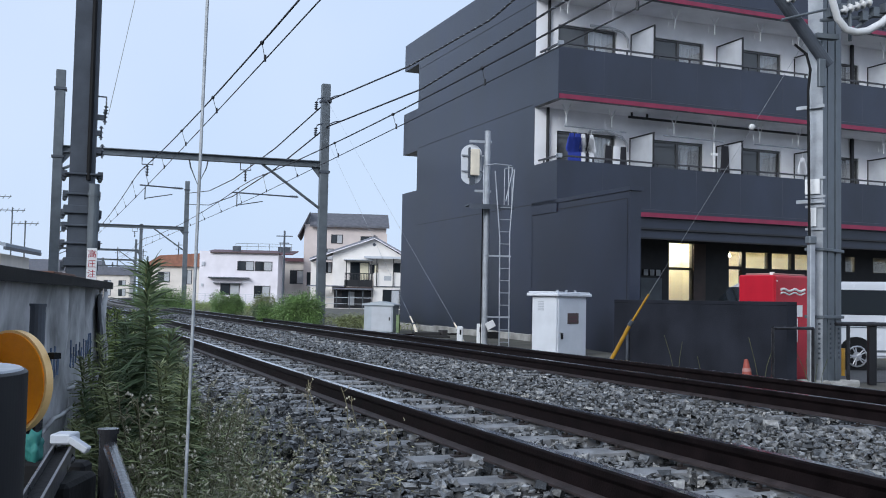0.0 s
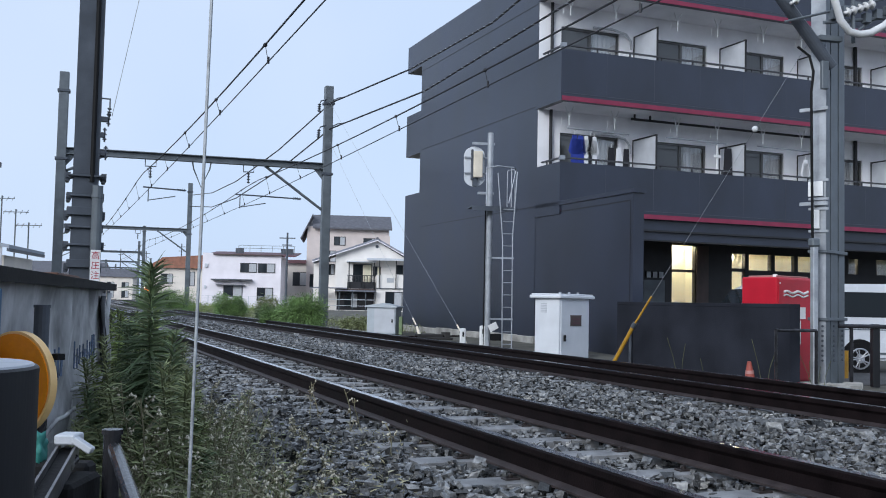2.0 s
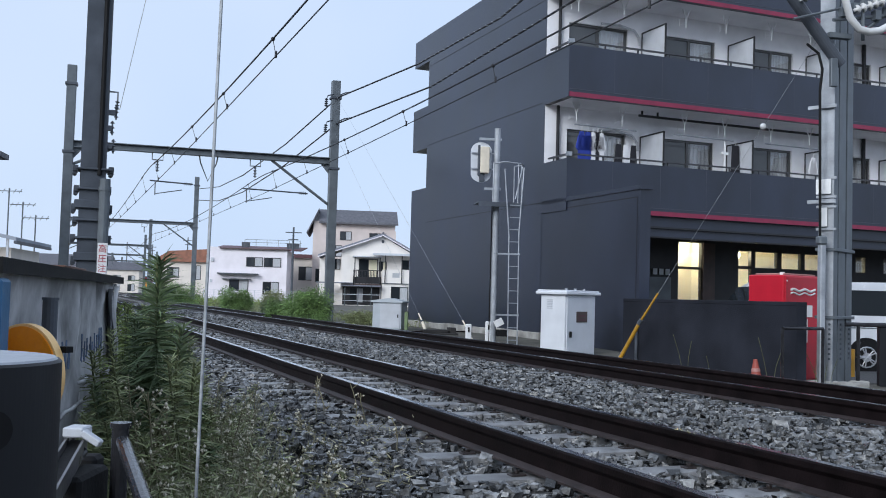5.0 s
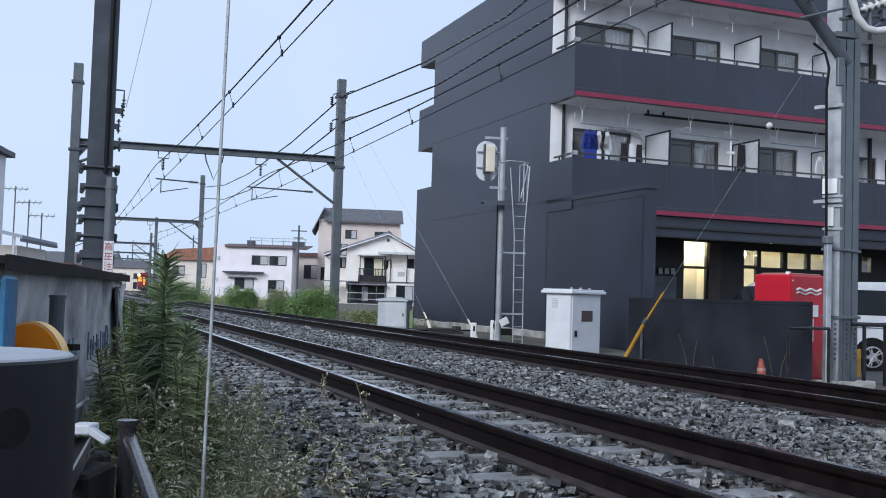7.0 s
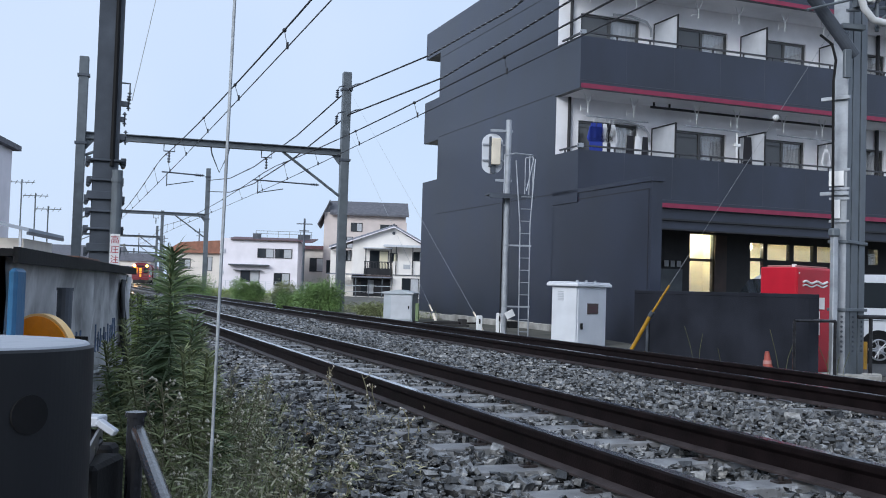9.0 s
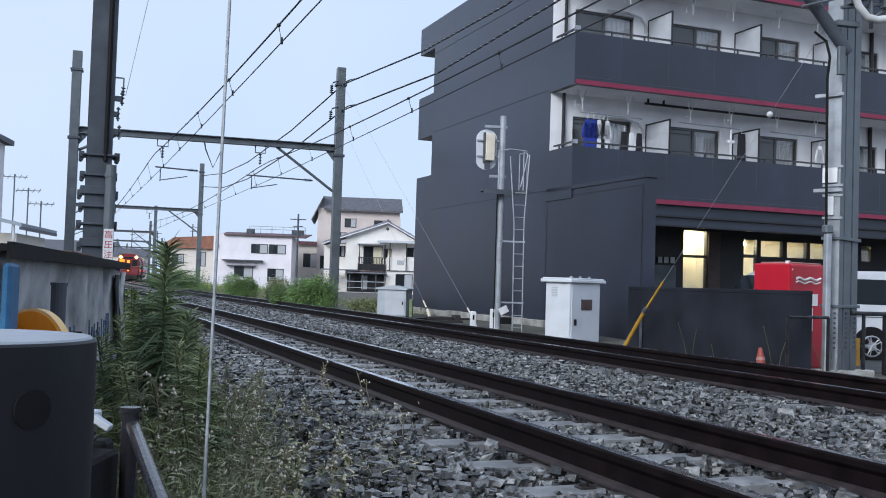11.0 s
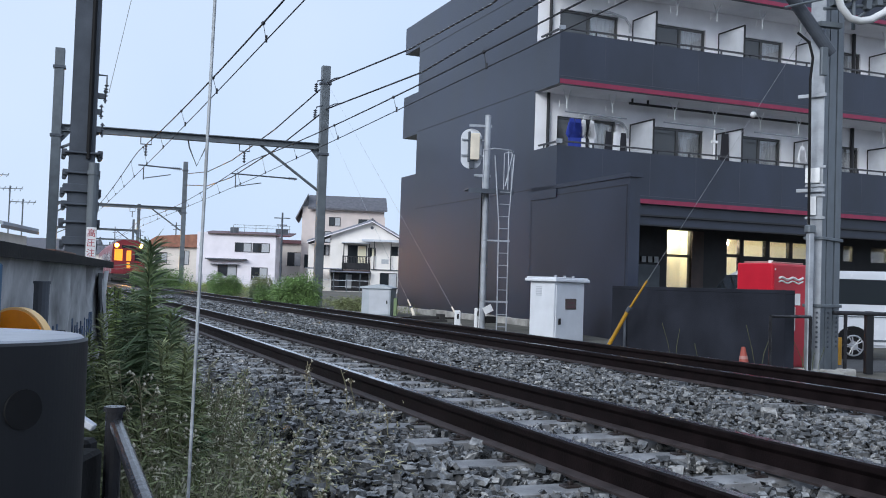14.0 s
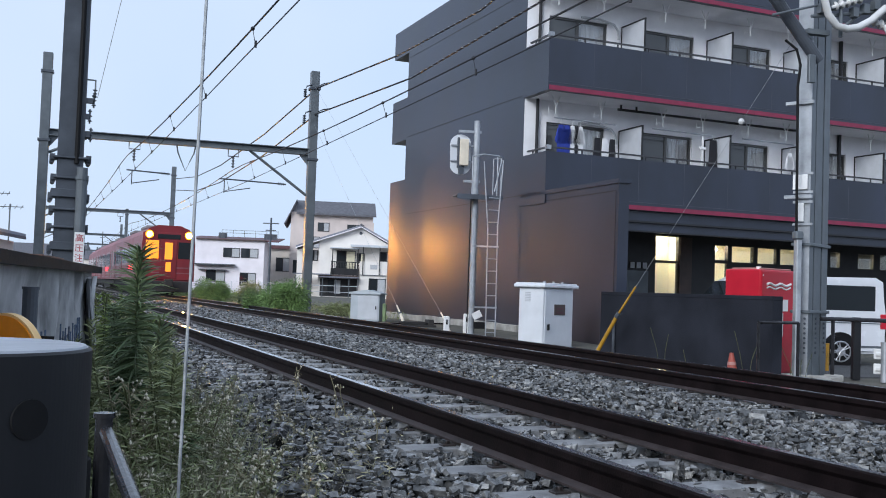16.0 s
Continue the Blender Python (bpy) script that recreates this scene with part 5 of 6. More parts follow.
def beige_house():
    h = thing("house", pose(-15.6, 112, -0.1, 0, 0, 6), "tall beige three-storey house with a grey tiled roof", "house")
    part("wall", B(((0, 0, 0), (9.3, 8.0, 8.4))), M_house_beige, h)
    bm = bmesh.new()
    prism(bm, [(-0.6, 7.9), (0.6, 10.5), (0.6, 10.7), (-0.75, 7.9)], 1, -0.4, 8.4)
    part("side_roof", bm, M_tile, h)
    bm = bmesh.new()
    prism(bm, [(-0.6, 9.2), (3.0, 10.85), (3.0, 10.65), (-0.6, 9.0)], 0, 0.6, 9.5)
    part("roof", bm, M_tile, h)
    part("upper_wall", B(((0.02, 0.05, 8.4), (9.2, 7.0, 9.3))), M_house_beige, h)
    window(h, 3.0, 7.2, 1.3, 1.0)
    window(h, 6.3, 7.2, 1.9, 0.9)
    window(h, 4.4, 5.6, 0.8, 1.3)
    window(h, 1.9, 5.3, 1.4, 1.3)
    window(h, 0.4, 2.4, 0.9, 1.5)


def back_houses():
    h = thing("house", pose(-36.5, 124, -0.1, 0, 0, 2), "cream house with an orange tiled roof", "house")
    part("wall", B(((0, 0, 0), (9.0, 7.0, 4.6))), M_house_cream, h)
    bm = bmesh.new()
    prism(bm, [(-0.6, 4.6), (9.6, 4.6), (8.5, 6.4), (1.5, 5.9)], 1, -0.5, 7.5)
    part("roof", bm, M_tile_red, h)
    window(h, 1.2, 2.6, 1.5, 1.3)
    window(h, 4.2, 2.4, 1.2, 1.8)
    h = thing("house", pose(-18.3, 116, -0.1, 0, 0, 2), "narrow house with a dark maroon roof", "house")
    part("wall", B(((0, 0, 0), (4.0, 7.0, 5.2))), M_house_cream, h)
    part("roof", B(((-0.3, -0.5, 5.2), (4.3, 7.5, 5.6))), M_maroon, h)
    window(h, 0.6, 2.6, 1.6, 1.6)
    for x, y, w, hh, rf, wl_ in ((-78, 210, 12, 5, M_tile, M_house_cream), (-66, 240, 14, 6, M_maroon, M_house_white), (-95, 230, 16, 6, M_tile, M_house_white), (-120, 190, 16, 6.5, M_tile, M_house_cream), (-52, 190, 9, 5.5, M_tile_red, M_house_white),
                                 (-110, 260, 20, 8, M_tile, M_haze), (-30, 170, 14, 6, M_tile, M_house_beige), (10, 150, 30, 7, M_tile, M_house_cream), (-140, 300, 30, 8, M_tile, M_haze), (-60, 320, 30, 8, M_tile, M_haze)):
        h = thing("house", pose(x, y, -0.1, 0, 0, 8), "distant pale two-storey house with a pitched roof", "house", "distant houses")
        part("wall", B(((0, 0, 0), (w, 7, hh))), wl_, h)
        bm = bmesh.new()
        prism(bm, [(-0.5, hh), (7.5, hh), (3.5, hh + 1.8)], 0, -0.5, w + 0.5)
        part("roof", bm, rf, h)
        for k in range(int(w / 3)):
            window(h, 0.7 + k * 3, hh - 2.3, 1.5, 1.2)
            window(h, 0.7 + k * 3, 0.6, 1.5, 1.5)
    # low house and aerials behind the shed
    h = thing("house", pose(-25.7, 48, -0.1, 0, 0, 10), "low weathered house with a pale sloping canopy roof", "house")
    part("wall", B(((0, 0, 0), (4.2, 6, 2.9))), M_house_cream, h)
    bm = bmesh.new()
    prism(bm, [(-0.5, 4.2), (4.7, 3.2), (4.7, 3.35), (-0.5, 4.4)], 1, -1.2, 6.5)
    part("roof", bm, M_haze, h)
    for k in range(4):
        part("canopy_post", B(((0.2 + k * 1.35, -1.1, 0), (0.3 + k * 1.35, -1.0, 3.4 if k else 4.0))), M_screen, h)
    part("fascia", B(((4.6, -1.2, 3.05), (4.72, 6.5, 3.2))), M_dark_steel, h)
    window(h, 2.2, 1.2, 1.5, 1.2)
    h = thing("house", pose(-31.9, 52, -0.1, 0, 0, 10), "tall white house behind the shed", "house")
    part("wall", B(((0, 0, 0), (6.0, 6, 8.55))), M_house_white, h)
    part("roof", B(((-0.3, -0.5, 8.55), (6.4, 6.5, 8.85))), M_tile, h)
    for x, y, z in ((-31.3, 70, 7.8), (-30.5, 70.5, 6.9), (-28.5, 68, 5.8)):
        a = thing("television_aerial", pose(x, y, 0), "thin grey rooftop television aerial", "aerial", "aerials")
        part("mast", R(((0, 0, 0), (0, 0, z), 0.05)), M_grey_paint, a)
        part("boom", R(((-0.9, 0, z - 0.2), (0.9, 0, z - 0.2), 0.03), *[((-0.8 + k * 0.4, -0.2, z - 0.35), (-0.8 + k * 0.4, 0.2, z - 0.05), 0.02) for k in range(5)]), M_grey_paint, a)
    for x, y, z in ((-15.9, 100, 7.6), (-45, 170, 10), (-60, 200, 10), (-52, 150, 9), (-70, 215, 11)):
        p = thing("utility_pole", pose(x, y, 0), "grey concrete utility pole with cross arms", "utility pole", "utility poles")
        part("pole", R(((0, 0, -0.2), (0, 0, z), 0.14, 0.09)), M_dark_steel, p)
        part("cross_arm", B(((-0.8, -0.05, z - 0.6), (0.8, 0.05, z - 0.5)), ((-0.5, -0.05, z - 1.3), (0.5, 0.05, z - 1.2))), M_dark_steel, p)


def house_fence():
    f = thing("mesh_fence", pose(-26.5, 99, -0.1, 0, 0, 3), "pale mesh fence in front of the white house", "fence")
    for k in range(13):
        part("post", B(((k * 1.0, 0, 0), (k * 1.0 + 0.06, 0.06, 1.25))), M_screen, f)
    for k in range(7):
        part("rail", B(((0, 0.02, 0.15 + k * 0.18), (12.0, 0.04, 0.17 + k * 0.18))), M_screen, f)


house_fence()
white_house()
gable_house()
beige_house()
back_houses()


# ---- plants ----
def leaf(verts, faces, p, d, length, width, droop, seg=3):
    d = d.normalized()
    side = d.cross(Vector((0, 0, 1)))
    side = side.normalized() if side.length > 0.01 else Vector((1, 0, 0))
    roll = math.sin(len(verts) * 12.9898 + p.x * 78.2 + p.z * 37.7) * 1.3
    side = side * math.cos(roll) + d.cross(side) * math.sin(roll)
    base = len(verts)
    for k in range(seg + 1):
        t = k / seg
        c = p + d * (length * t) + Vector((0, 0, -droop * length * t * t))
        w = side * (width * (0.35 + 0.65 * math.sin(math.pi * min(t * 0.9 + 0.1, 1))) * (1 - t * 0.85) * 0.5)
        verts.append(tuple(c - w))
        verts.append(tuple(c + w))
    for k in range(seg):
        i = base + 2 * k
        faces.append((i, i + 1, i + 3, i + 2))


def tall_weed(x, y, z, h, reach, n, seed, material, label, lean=(0, 0), shoots=0, wide=1.0):
    rng = random.Random(seed)
    w = thing("tall_weed", pose(x, y, z), label, "weed", "tall weeds")
    stems = [Vector((lean[0], lean[1], h))] + [Vector((rng.uniform(-0.18, 0.18), rng.uniform(-0.18, 0.18), h * rng.uniform(0.45, 0.8))) for _ in range(shoots)]
    v, f = [], []
    for si, top in enumerate(stems):
        bm = bmesh.new()
        run(bm, [top * t + Vector((0.015 * math.sin(t * 5 + si), 0.01 * math.sin(t * 4), 0)) for t in (0, 0.25, 0.5, 0.75, 1.0)], 0.006, 5)
        part("stem", bm, M_stem, w)
        m = n if si == 0 else int(n * 0.6)
        for k in range(m):
            t = 0.12 + 0.88 * (k + 0.5) / m
            a = k * 2.4 + rng.uniform(-0.4, 0.4)
            up = -0.1 + 1.3 * max(t - 0.55, 0) ** 1.2 * 2.2 + rng.uniform(-0.2, 0.3)
            d = Vector((math.cos(a), math.sin(a), up))
            ln = reach * (0.55 + 0.6 * math.sin(math.pi * min(t * 0.95, 1))) * rng.uniform(0.6, 1.15)
            leaf(v, f, top * t, d, ln, (rng.uniform(0.045, 0.075) * reach + 0.002) * wide, rng.uniform(0.1, 0.6), 3)
    raw("leaves", v, f, material, w)
    return w


def bush(x, y, z, rx, ry, rz, n, seed, material, label):
    rng = random.Random(seed)
    b = thing("bush", pose(x, y, z), label, "bush", "bushes beside the line")
    for k in range(5):
        bm = bmesh.new()
        rod(bm, (0, 0, -0.1), (rng.uniform(-rx, rx) * 0.6, rng.uniform(-ry, ry) * 0.6, rz * rng.uniform(0.5, 0.9)), 0.03, 0.01, 5)
        part("branch", bm, M_stem, b)
    lobes = [(Vector((rng.uniform(-0.62, 0.62) * rx, rng.uniform(-0.5, 0.5) * ry, rz * rng.uniform(0.2, 0.62))), rng.uniform(0.28, 0.5)) for _ in range(14)]
    v, f = [], []
    for k in range(int(n * 1.3)):
        c, r = rng.choice(lobes)
        d = Vector((rng.gauss(0, 1), rng.gauss(0, 1), rng.gauss(0, 1))).normalized()
        p = c + Vector((d.x * rx, d.y * ry, d.z * rz)) * r * rng.uniform(0.45, 1.25) ** 0.7
        if p.z < 0.02:
            p.z = rng.uniform(0, 0.25)
        leaf(v, f, p, d + Vector((rng.uniform(-0.8, 0.8), rng.uniform(-0.8, 0.8), rng.uniform(-0.2, 0.5))), rng.uniform(0.06, 0.15), rng.uniform(0.025, 0.045), 0.4, 2)
    raw("crown", v, f, material, b)


bush(-5.0, 36.3, -0.05, 0.95, 0.7, 1.15, 11000, 1, M_bush, "bright green leafy bush at the gantry post")
bush(-6.3, 36.8, -0.05, 0.5, 0.5, 0.7, 3500, 9, M_bush, "green leafy bush beside the track")
bush(-11.9, 55, -0.05, 0.95, 0.8, 1.2, 9000, 2, M_bush, "rounded green bush beside the track")
bush(-9.6, 54, -0.05, 0.65, 0.6, 1.1, 5000, 3, M_leaf, "dark shrub with pale blossom beside the track")
bush(-18.3, 68, -0.05, 1.4, 0.9, 1.6, 9000, 4, M_bush, "green bush beside the distant track")
bush(-21.0, 72, -0.05, 1.3, 0.9, 1.5, 7000, 5, M_bush, "green bush beside the distant track")
bush(-7.4, 42, -0.05, 0.7, 0.5, 0.8, 2000, 7, M_leaf_dark, "low dark green bush beside the track")
bush(-3.0, 36.0, -0.05, 1.0, 0.4, 0.45, 2500, 8, M_leaf, "low weeds at the foot of the gantry post")

# the tall weed beside the stay wire and its neighbours
tall_weed(-1.6, 5.45, -0.2, 1.3, 0.24, 560, 11, M_leaf_dark, "tall dark green weed with long narrow leaves", wide=1.05)
tall_weed(-1.5, 5.3, -0.2, 0.95, 0.17, 260, 12, M_leaf_dark, "dark green weed with narrow leaves", (0.08, 0), 3, 1.1)
tall_weed(-1.68, 5.6, -0.2, 0.98, 0.17, 260, 13, M_leaf_dark, "dark green weed with long narrow leaves", (-0.08, 0), 3, 1.1)
rw = random.Random(4)
for k in range(34):
    yy = rw.uniform(4.5, 6.6)
    q = rw.uniform(-0.34, -0.258)
    hh = 0.9 - abs(q + 0.3) * 4.0 + rw.uniform(-0.25, 0.1)
    tall_weed(q * yy, yy, -0.2, hh, rw.uniform(0.08, 0.13), 210, 100 + k, M_leaf_dark if k % 4 == 0 else M_leaf, "leafy green weed in the trackside thicket", (rw.uniform(-0.12, 0.12), rw.uniform(-0.1, 0.1)), 2, rw.uniform(1.2, 1.9))
for k in range(18):
    yy = rw.uniform(6.0, 9.5)
    q = rw.uniform(-0.34, -0.285)
    tall_weed(q * yy, yy, -0.2, rw.uniform(0.75, 1.1), rw.uniform(0.09, 0.14), 170, 160 + k, M_leaf_bright if k % 3 else M_leaf, "yellowish green weed beside the shed", (rw.uniform(-0.1, 0.1), rw.uniform(-0.1, 0.1)), 2, 2.0)


def seed_weed(x, y, z, h, seed, label, dry=False):
    """A branching thin weed: curved stem, side twigs, small leaves and pale seed heads."""
    rng = random.Random(seed)
    w = thing("seeding_weed", pose(x, y, z), label, "weed", "seeding weeds")
    bm = bmesh.new()
    v, f = [], []
    heads = []
    bend = Vector((rng.uniform(-0.25, 0.25), rng.uniform(-0.25, 0.25), 0)) * h

    def along(t):
        return bend * t * t + Vector((0.01 * math.sin(t * 9 + seed), 0, h * t))
    run(bm, [along(k / 5) for k in range(6)], 0.0032, 4)
    for k in range(5 if dry else int(7 + h * 14)):
        t = rng.uniform(0.2, 0.97)
        p, a = along(t), rng.uniform(0, math.tau)
        ln = h * rng.uniform(0.1, 0.32) * (1.15 - t * 0.7)
        d = Vector((math.cos(a), math.sin(a), rng.uniform(0.5, 1.3))).normalized()
        e = p + d * ln + Vector((0, 0, 0.15 * ln))
        run(bm, [p, p + d * ln * 0.5, e], 0.002, 4)
        for j in range(rng.randint(2, 6)):
            c = p.lerp(e, rng.uniform(0.1, 1.0))
            leaf(v, f, c, Vector((rng.uniform(-1, 1), rng.uniform(-1, 1), rng.uniform(-0.3, 0.7))), rng.uniform(0.018, 0.045), rng.uniform(0.009, 0.017), 0.4, 2)
        if rng.random() < 0.75:
            heads += [e + Vector((rng.uniform(-0.012, 0.012), rng.uniform(-0.012, 0.012), rng.uniform(-0.01, 0.012))) for _ in range(rng.randint(1, 3))]
    part("stem", bm, M_stem_pale, w)
    raw("leaves", v, f, M_dry_leaf if dry else (M_leaf_grey if seed % 3 else M_leaf), w)
    hv, hf = [], []
    for p in heads:
        b, r = len(hv), rng.uniform(0.005, 0.0095)
        hv += [tuple(p + Vector(o) * r) for o in ((1, 0, 0), (-1, 0, 0), (0, 1, 0), (0, -1, 0), (0, 0, 1.3), (0, 0, -1))]
        hf += [tuple(b + i for i in g) for g in ((0, 2, 4), (2, 1, 4), (1, 3, 4), (3, 0, 4), (2, 0, 5), (1, 2, 5), (3, 1, 5), (0, 3, 5))]
    if hv:
        tagged(raw("seed_tuft", hv, hf, M_seed, w), kind="stuff")


for k in range(105):
    yy = rw.uniform(4.3, 7.6)
    u = rw.random() ** 1.7
    q = -0.305 + 0.2 * u
    hh = max((0.72 - 0.5 * u) * rw.uniform(0.5, 1.05), 0.18)
    seed_weed(q * yy, yy, -0.19, hh, 300 + k, "thin branching weed with pale seed heads in the ballast")
for px, py, hh in ((-1.07, 8.2, 0.36), (-1.0, 8.1, 0.4), (-0.66, 7.35, 0.42), (-0.62, 7.5, 0.34), (-0.3, 6.3, 0.3)):
    seed_weed(px, py, -0.12, hh, 500 + int(px * 50), "upright dry weed stalk with pale seed heads beside the rail", True)


def grass(name, count, material, hmin, hmax, seed, label, region, thick=1.0):
    rng = random.Random(seed)
    v, f = [], []
    for k in range(count):
        x, y = region(rng)
        h = rng.uniform(hmin, hmax)
        d = Vector((rng.uniform(-0.45, 0.45), rng.uniform(-0.45, 0.45), 1))
        p = Vector((x, y, -0.2))
        leaf(v, f, p, d, h, rng.uniform(0.006, 0.013) * thick, rng.uniform(0.0, 0.5), 3)
        if rng.random() < 0.5:
            for j in range(5):
                q = p + d.normalized() * h * rng.uniform(0.3, 0.95)
                leaf(v, f, q, Vector((rng.uniform(-1, 1), rng.uniform(-1, 1), rng.uniform(-0.1, 0.6))), rng.uniform(0.02, 0.07) * thick, 0.012 * thick, 0.2, 2)
    tagged(raw(name, v, f, material), label, "grass", kind="stuff")


def near_strip(rng):
    y = rng.uniform(4.0, 8.0)
    return (y * rng.uniform(-0.34, -0.2) + 0.1 * abs(rng.gauss(0, 1)), y)


def sparse_strip(rng):
    y = rng.uniform(4.8, 7.5)
    return (y * rng.uniform(-0.23, -0.03), y)


def shed_strip(rng):
    y = rng.uniform(5.5, 12)
    return (y * rng.uniform(-0.36, -0.28), y)


grass("weeds_low", 2000, M_leaf, 0.12, 0.5, 1, "low green weeds and grasses beside the ballast", near_strip)
grass("weeds_dry", 1500, M_dry, 0.15, 0.5, 2, "dry seeding grasses beside the ballast", near_strip)
grass("weeds_sparse", 500, M_dry, 0.1, 0.3, 3, "thin dry weeds growing through the ballast", sparse_strip)
grass("weeds_sparse_green", 800, M_leaf_grey, 0.08, 0.28, 5, "thin green weeds growing through the ballast", sparse_strip)
grass("weeds_far", 2600, M_leaf_bright, 0.2, 0.7, 4, "yellowish green grasses beside the shed", shed_strip)


def verge(rng):
    p = way(rng.uniform(24, 75), TRACKS + rng.uniform(2.9, 6.0))
    return (p.x, p.y)


def far_verge(rng):
    p = way(rng.uniform(60, 120), rng.uniform(6.6, 14))
    return (p.x, p.y)


grass("weeds_verge", 3400, M_leaf, 0.25, 0.6, 6, "green grasses on the verge of the line", verge, 2.2)
grass("weeds_far_verge", 3000, M_leaf_bright, 0.3, 0.8, 7, "green grasses before the distant houses", far_verge, 4.0)


def dry_stalks():
    rng = random.Random(21)
    for x, y, n in ((4.1, 17.6, 2), (5.0, 15.75, 2), (5.5, 15.1, 4), (4.4, 16.9, 1)):
        w = thing("dry_stalks", pose(x, y, -0.28), "thin dry leafless stalks standing by the wall", "weed", "dry stalks")
        for k in range(n):
            bm = bmesh.new()
            a, h = rng.uniform(-0.5, 0.5), rng.uniform(0.35, 0.85)
            run(bm, [(k * 0.07, 0, 0), (k * 0.07 + a * h * 0.3, 0.03, h * 0.5), (k * 0.07 + a * h * 0.8, 0.0, h)], 0.004, 4)
            part("stalk", bm, M_stem, w)


dry_stalks()


# ---- foreground: shed, fence, reflector, bollard ----
def shed():
    s = thing("shed", pose(-1.42, 3.0, -0.2, 0, 0, 90 + 14.0), "low makeshift shed clad in grey weathered sheeting", "shed")
    L = 4.6
    bm = bmesh.new()
    nx, nz = 40, 10
    grid = [[bm.verts.new((L * i / nx, 0.02 * math.sin(i * 0.7 + j * 0.5) + 0.05 * noise.noise((i * 0.5, j * 0.4, 1)), 1.2 * j / nz)) for j in range(nz + 1)] for i in range(nx + 1)]
    for i in range(nx):
        for j in range(nz):
            bm.faces.new((grid[i][j], grid[i + 1][j], grid[i + 1][j + 1], grid[i][j + 1]))
    part("sheet_wall", bm, M_sheet, s, "stained grey sheeting", True)
    part("inner_wall", B(((0, 0.06, 0), (L - 0.05, 0.12, 1.2)), ((L - 0.1, 0.06, 0), (L - 0.05, 2.0, 1.2))), M_dark_steel, s)
    part("roof", B(((-0.1, -0.065, 1.2), (L + 0.02, 2.2, 1.222)), ((-0.1, -0.075, 1.18), (L + 0.02, -0.06, 1.228))), M_black, s, "dark bitumen roof edge")
    # curled strips of torn sheeting at the far corner
    for x0, w, top, foot, lean, mm in ((L - 0.62, 0.1, 1.14, 0.3, 0.16, M_sheet_dark), (L - 0.42, 0.2, 1.16, 0.15, 0.1, M_sheet), (L - 0.14, 0.18, 1.16, 0.0, 0.06, M_sheet), (L - 0.75, 0.16, 0.62, 0.1, 0.12, M_sheet)):
        bm = bmesh.new()
        rows = []
        for j in range(13):
            t = j / 12
            cx, out = x0 + 0.06 * noise.noise((t * 3, x0 * 5, 0)), -0.03 - 0.6 * lean * t * t - 0.03 * noise.noise((t * 4, x0 * 3, 2))
            rows.append([bm.verts.new((cx + w * (k / 5 - 0.5) * (1 - 0.25 * t), out - 0.025 * math.sin(k / 5 * 3.6 + t * 2), top + (foot - top) * t)) for k in range(6)])
        for a, b in zip(rows, rows[1:]):
            for k in range(5):
                bm.faces.new((a[k], a[k + 1], b[k + 1], b[k]))
        ob = part("loose_flap", bm, mm, s, "torn curled strip of sheeting", True)
        sol = ob.modifiers.new("thickness", "SOLIDIFY")
        sol.thickness = 0.004
    # a folded sheet edge and horizontal creases low on the wall
    bm = bmesh.new()
    for z, x0, x1 in ((0.52, 0.6, 2.6), (0.36, 0.9, 3.0), (0.62, 2.4, 3.6)):
        run(bm, [(x0 + (x1 - x0) * k / 9, -0.02 - 0.01 * math.sin(k), z + 0.03 * noise.noise((k * 0.7, z * 9, 0))) for k in range(10)], 0.012, 6)
    part("crease", bm, M_sheet, s, smooth=True)
    bm = bmesh.new()
    rng = random.Random(8)
    for k in range(15):
        x = 1.15 + k * 0.13 + (0.4 if k > 5 else 0)
        for q in range(3):
            a, b = rng.uniform(0, 0.07), rng.uniform(0, 0.07)
            z0, z1 = rng.uniform(0.74, 0.8), rng.uniform(0.82, 0.9)
            rod(bm, (x + a, -0.04, z0), (x + b, -0.04, z1 if q < 2 else z0 + 0.01), 0.004, seg=4)
    tagged(part("scrawl", bm, M_scrawl, s, "faded blue scrawled marks"), kind="stuff")
    part("roof_iron", B(((2.6, 0.05, 1.225), (3.9, 0.7, 1.25)), ((3.1, 0.15, 1.25), (4.2, 0.8, 1.275)), ((1.2, 0.3, 1.225), (2.4, 0.9, 1.24)), bevel=0.006), M_rusty_iron, s, "rusty iron sheets lying on the roof")
    t = part("tarp_strip", B(((-0.1, -0.075, 0.1), (0.05, -0.05, 1.165)), bevel=0.01), M_blue, s, "blue tarpaulin strip")


def strip(p0, p1, w, h):
    """A flat bar from p0 to p1, w wide and h high."""
    p0, p1 = Vector(p0), Vector(p1)
    side = (p1 - p0).cross(Vector((0, 0, 1))).normalized() * (w / 2)
    up = Vector((0, 0, h / 2))
    bm = bmesh.new()
    v = [bm.verts.new(p + a * side + b * up) for p in (p0, p1) for a, b in ((-1, -1), (1, -1), (1, 1), (-1, 1))]
    for g in ((0, 1, 2, 3), (7, 6, 5, 4), (0, 4, 5, 1), (1, 5, 6, 2), (2, 6, 7, 3), (3, 7, 4, 0)):
        bm.faces.new([v[i] for i in g])
    return bm


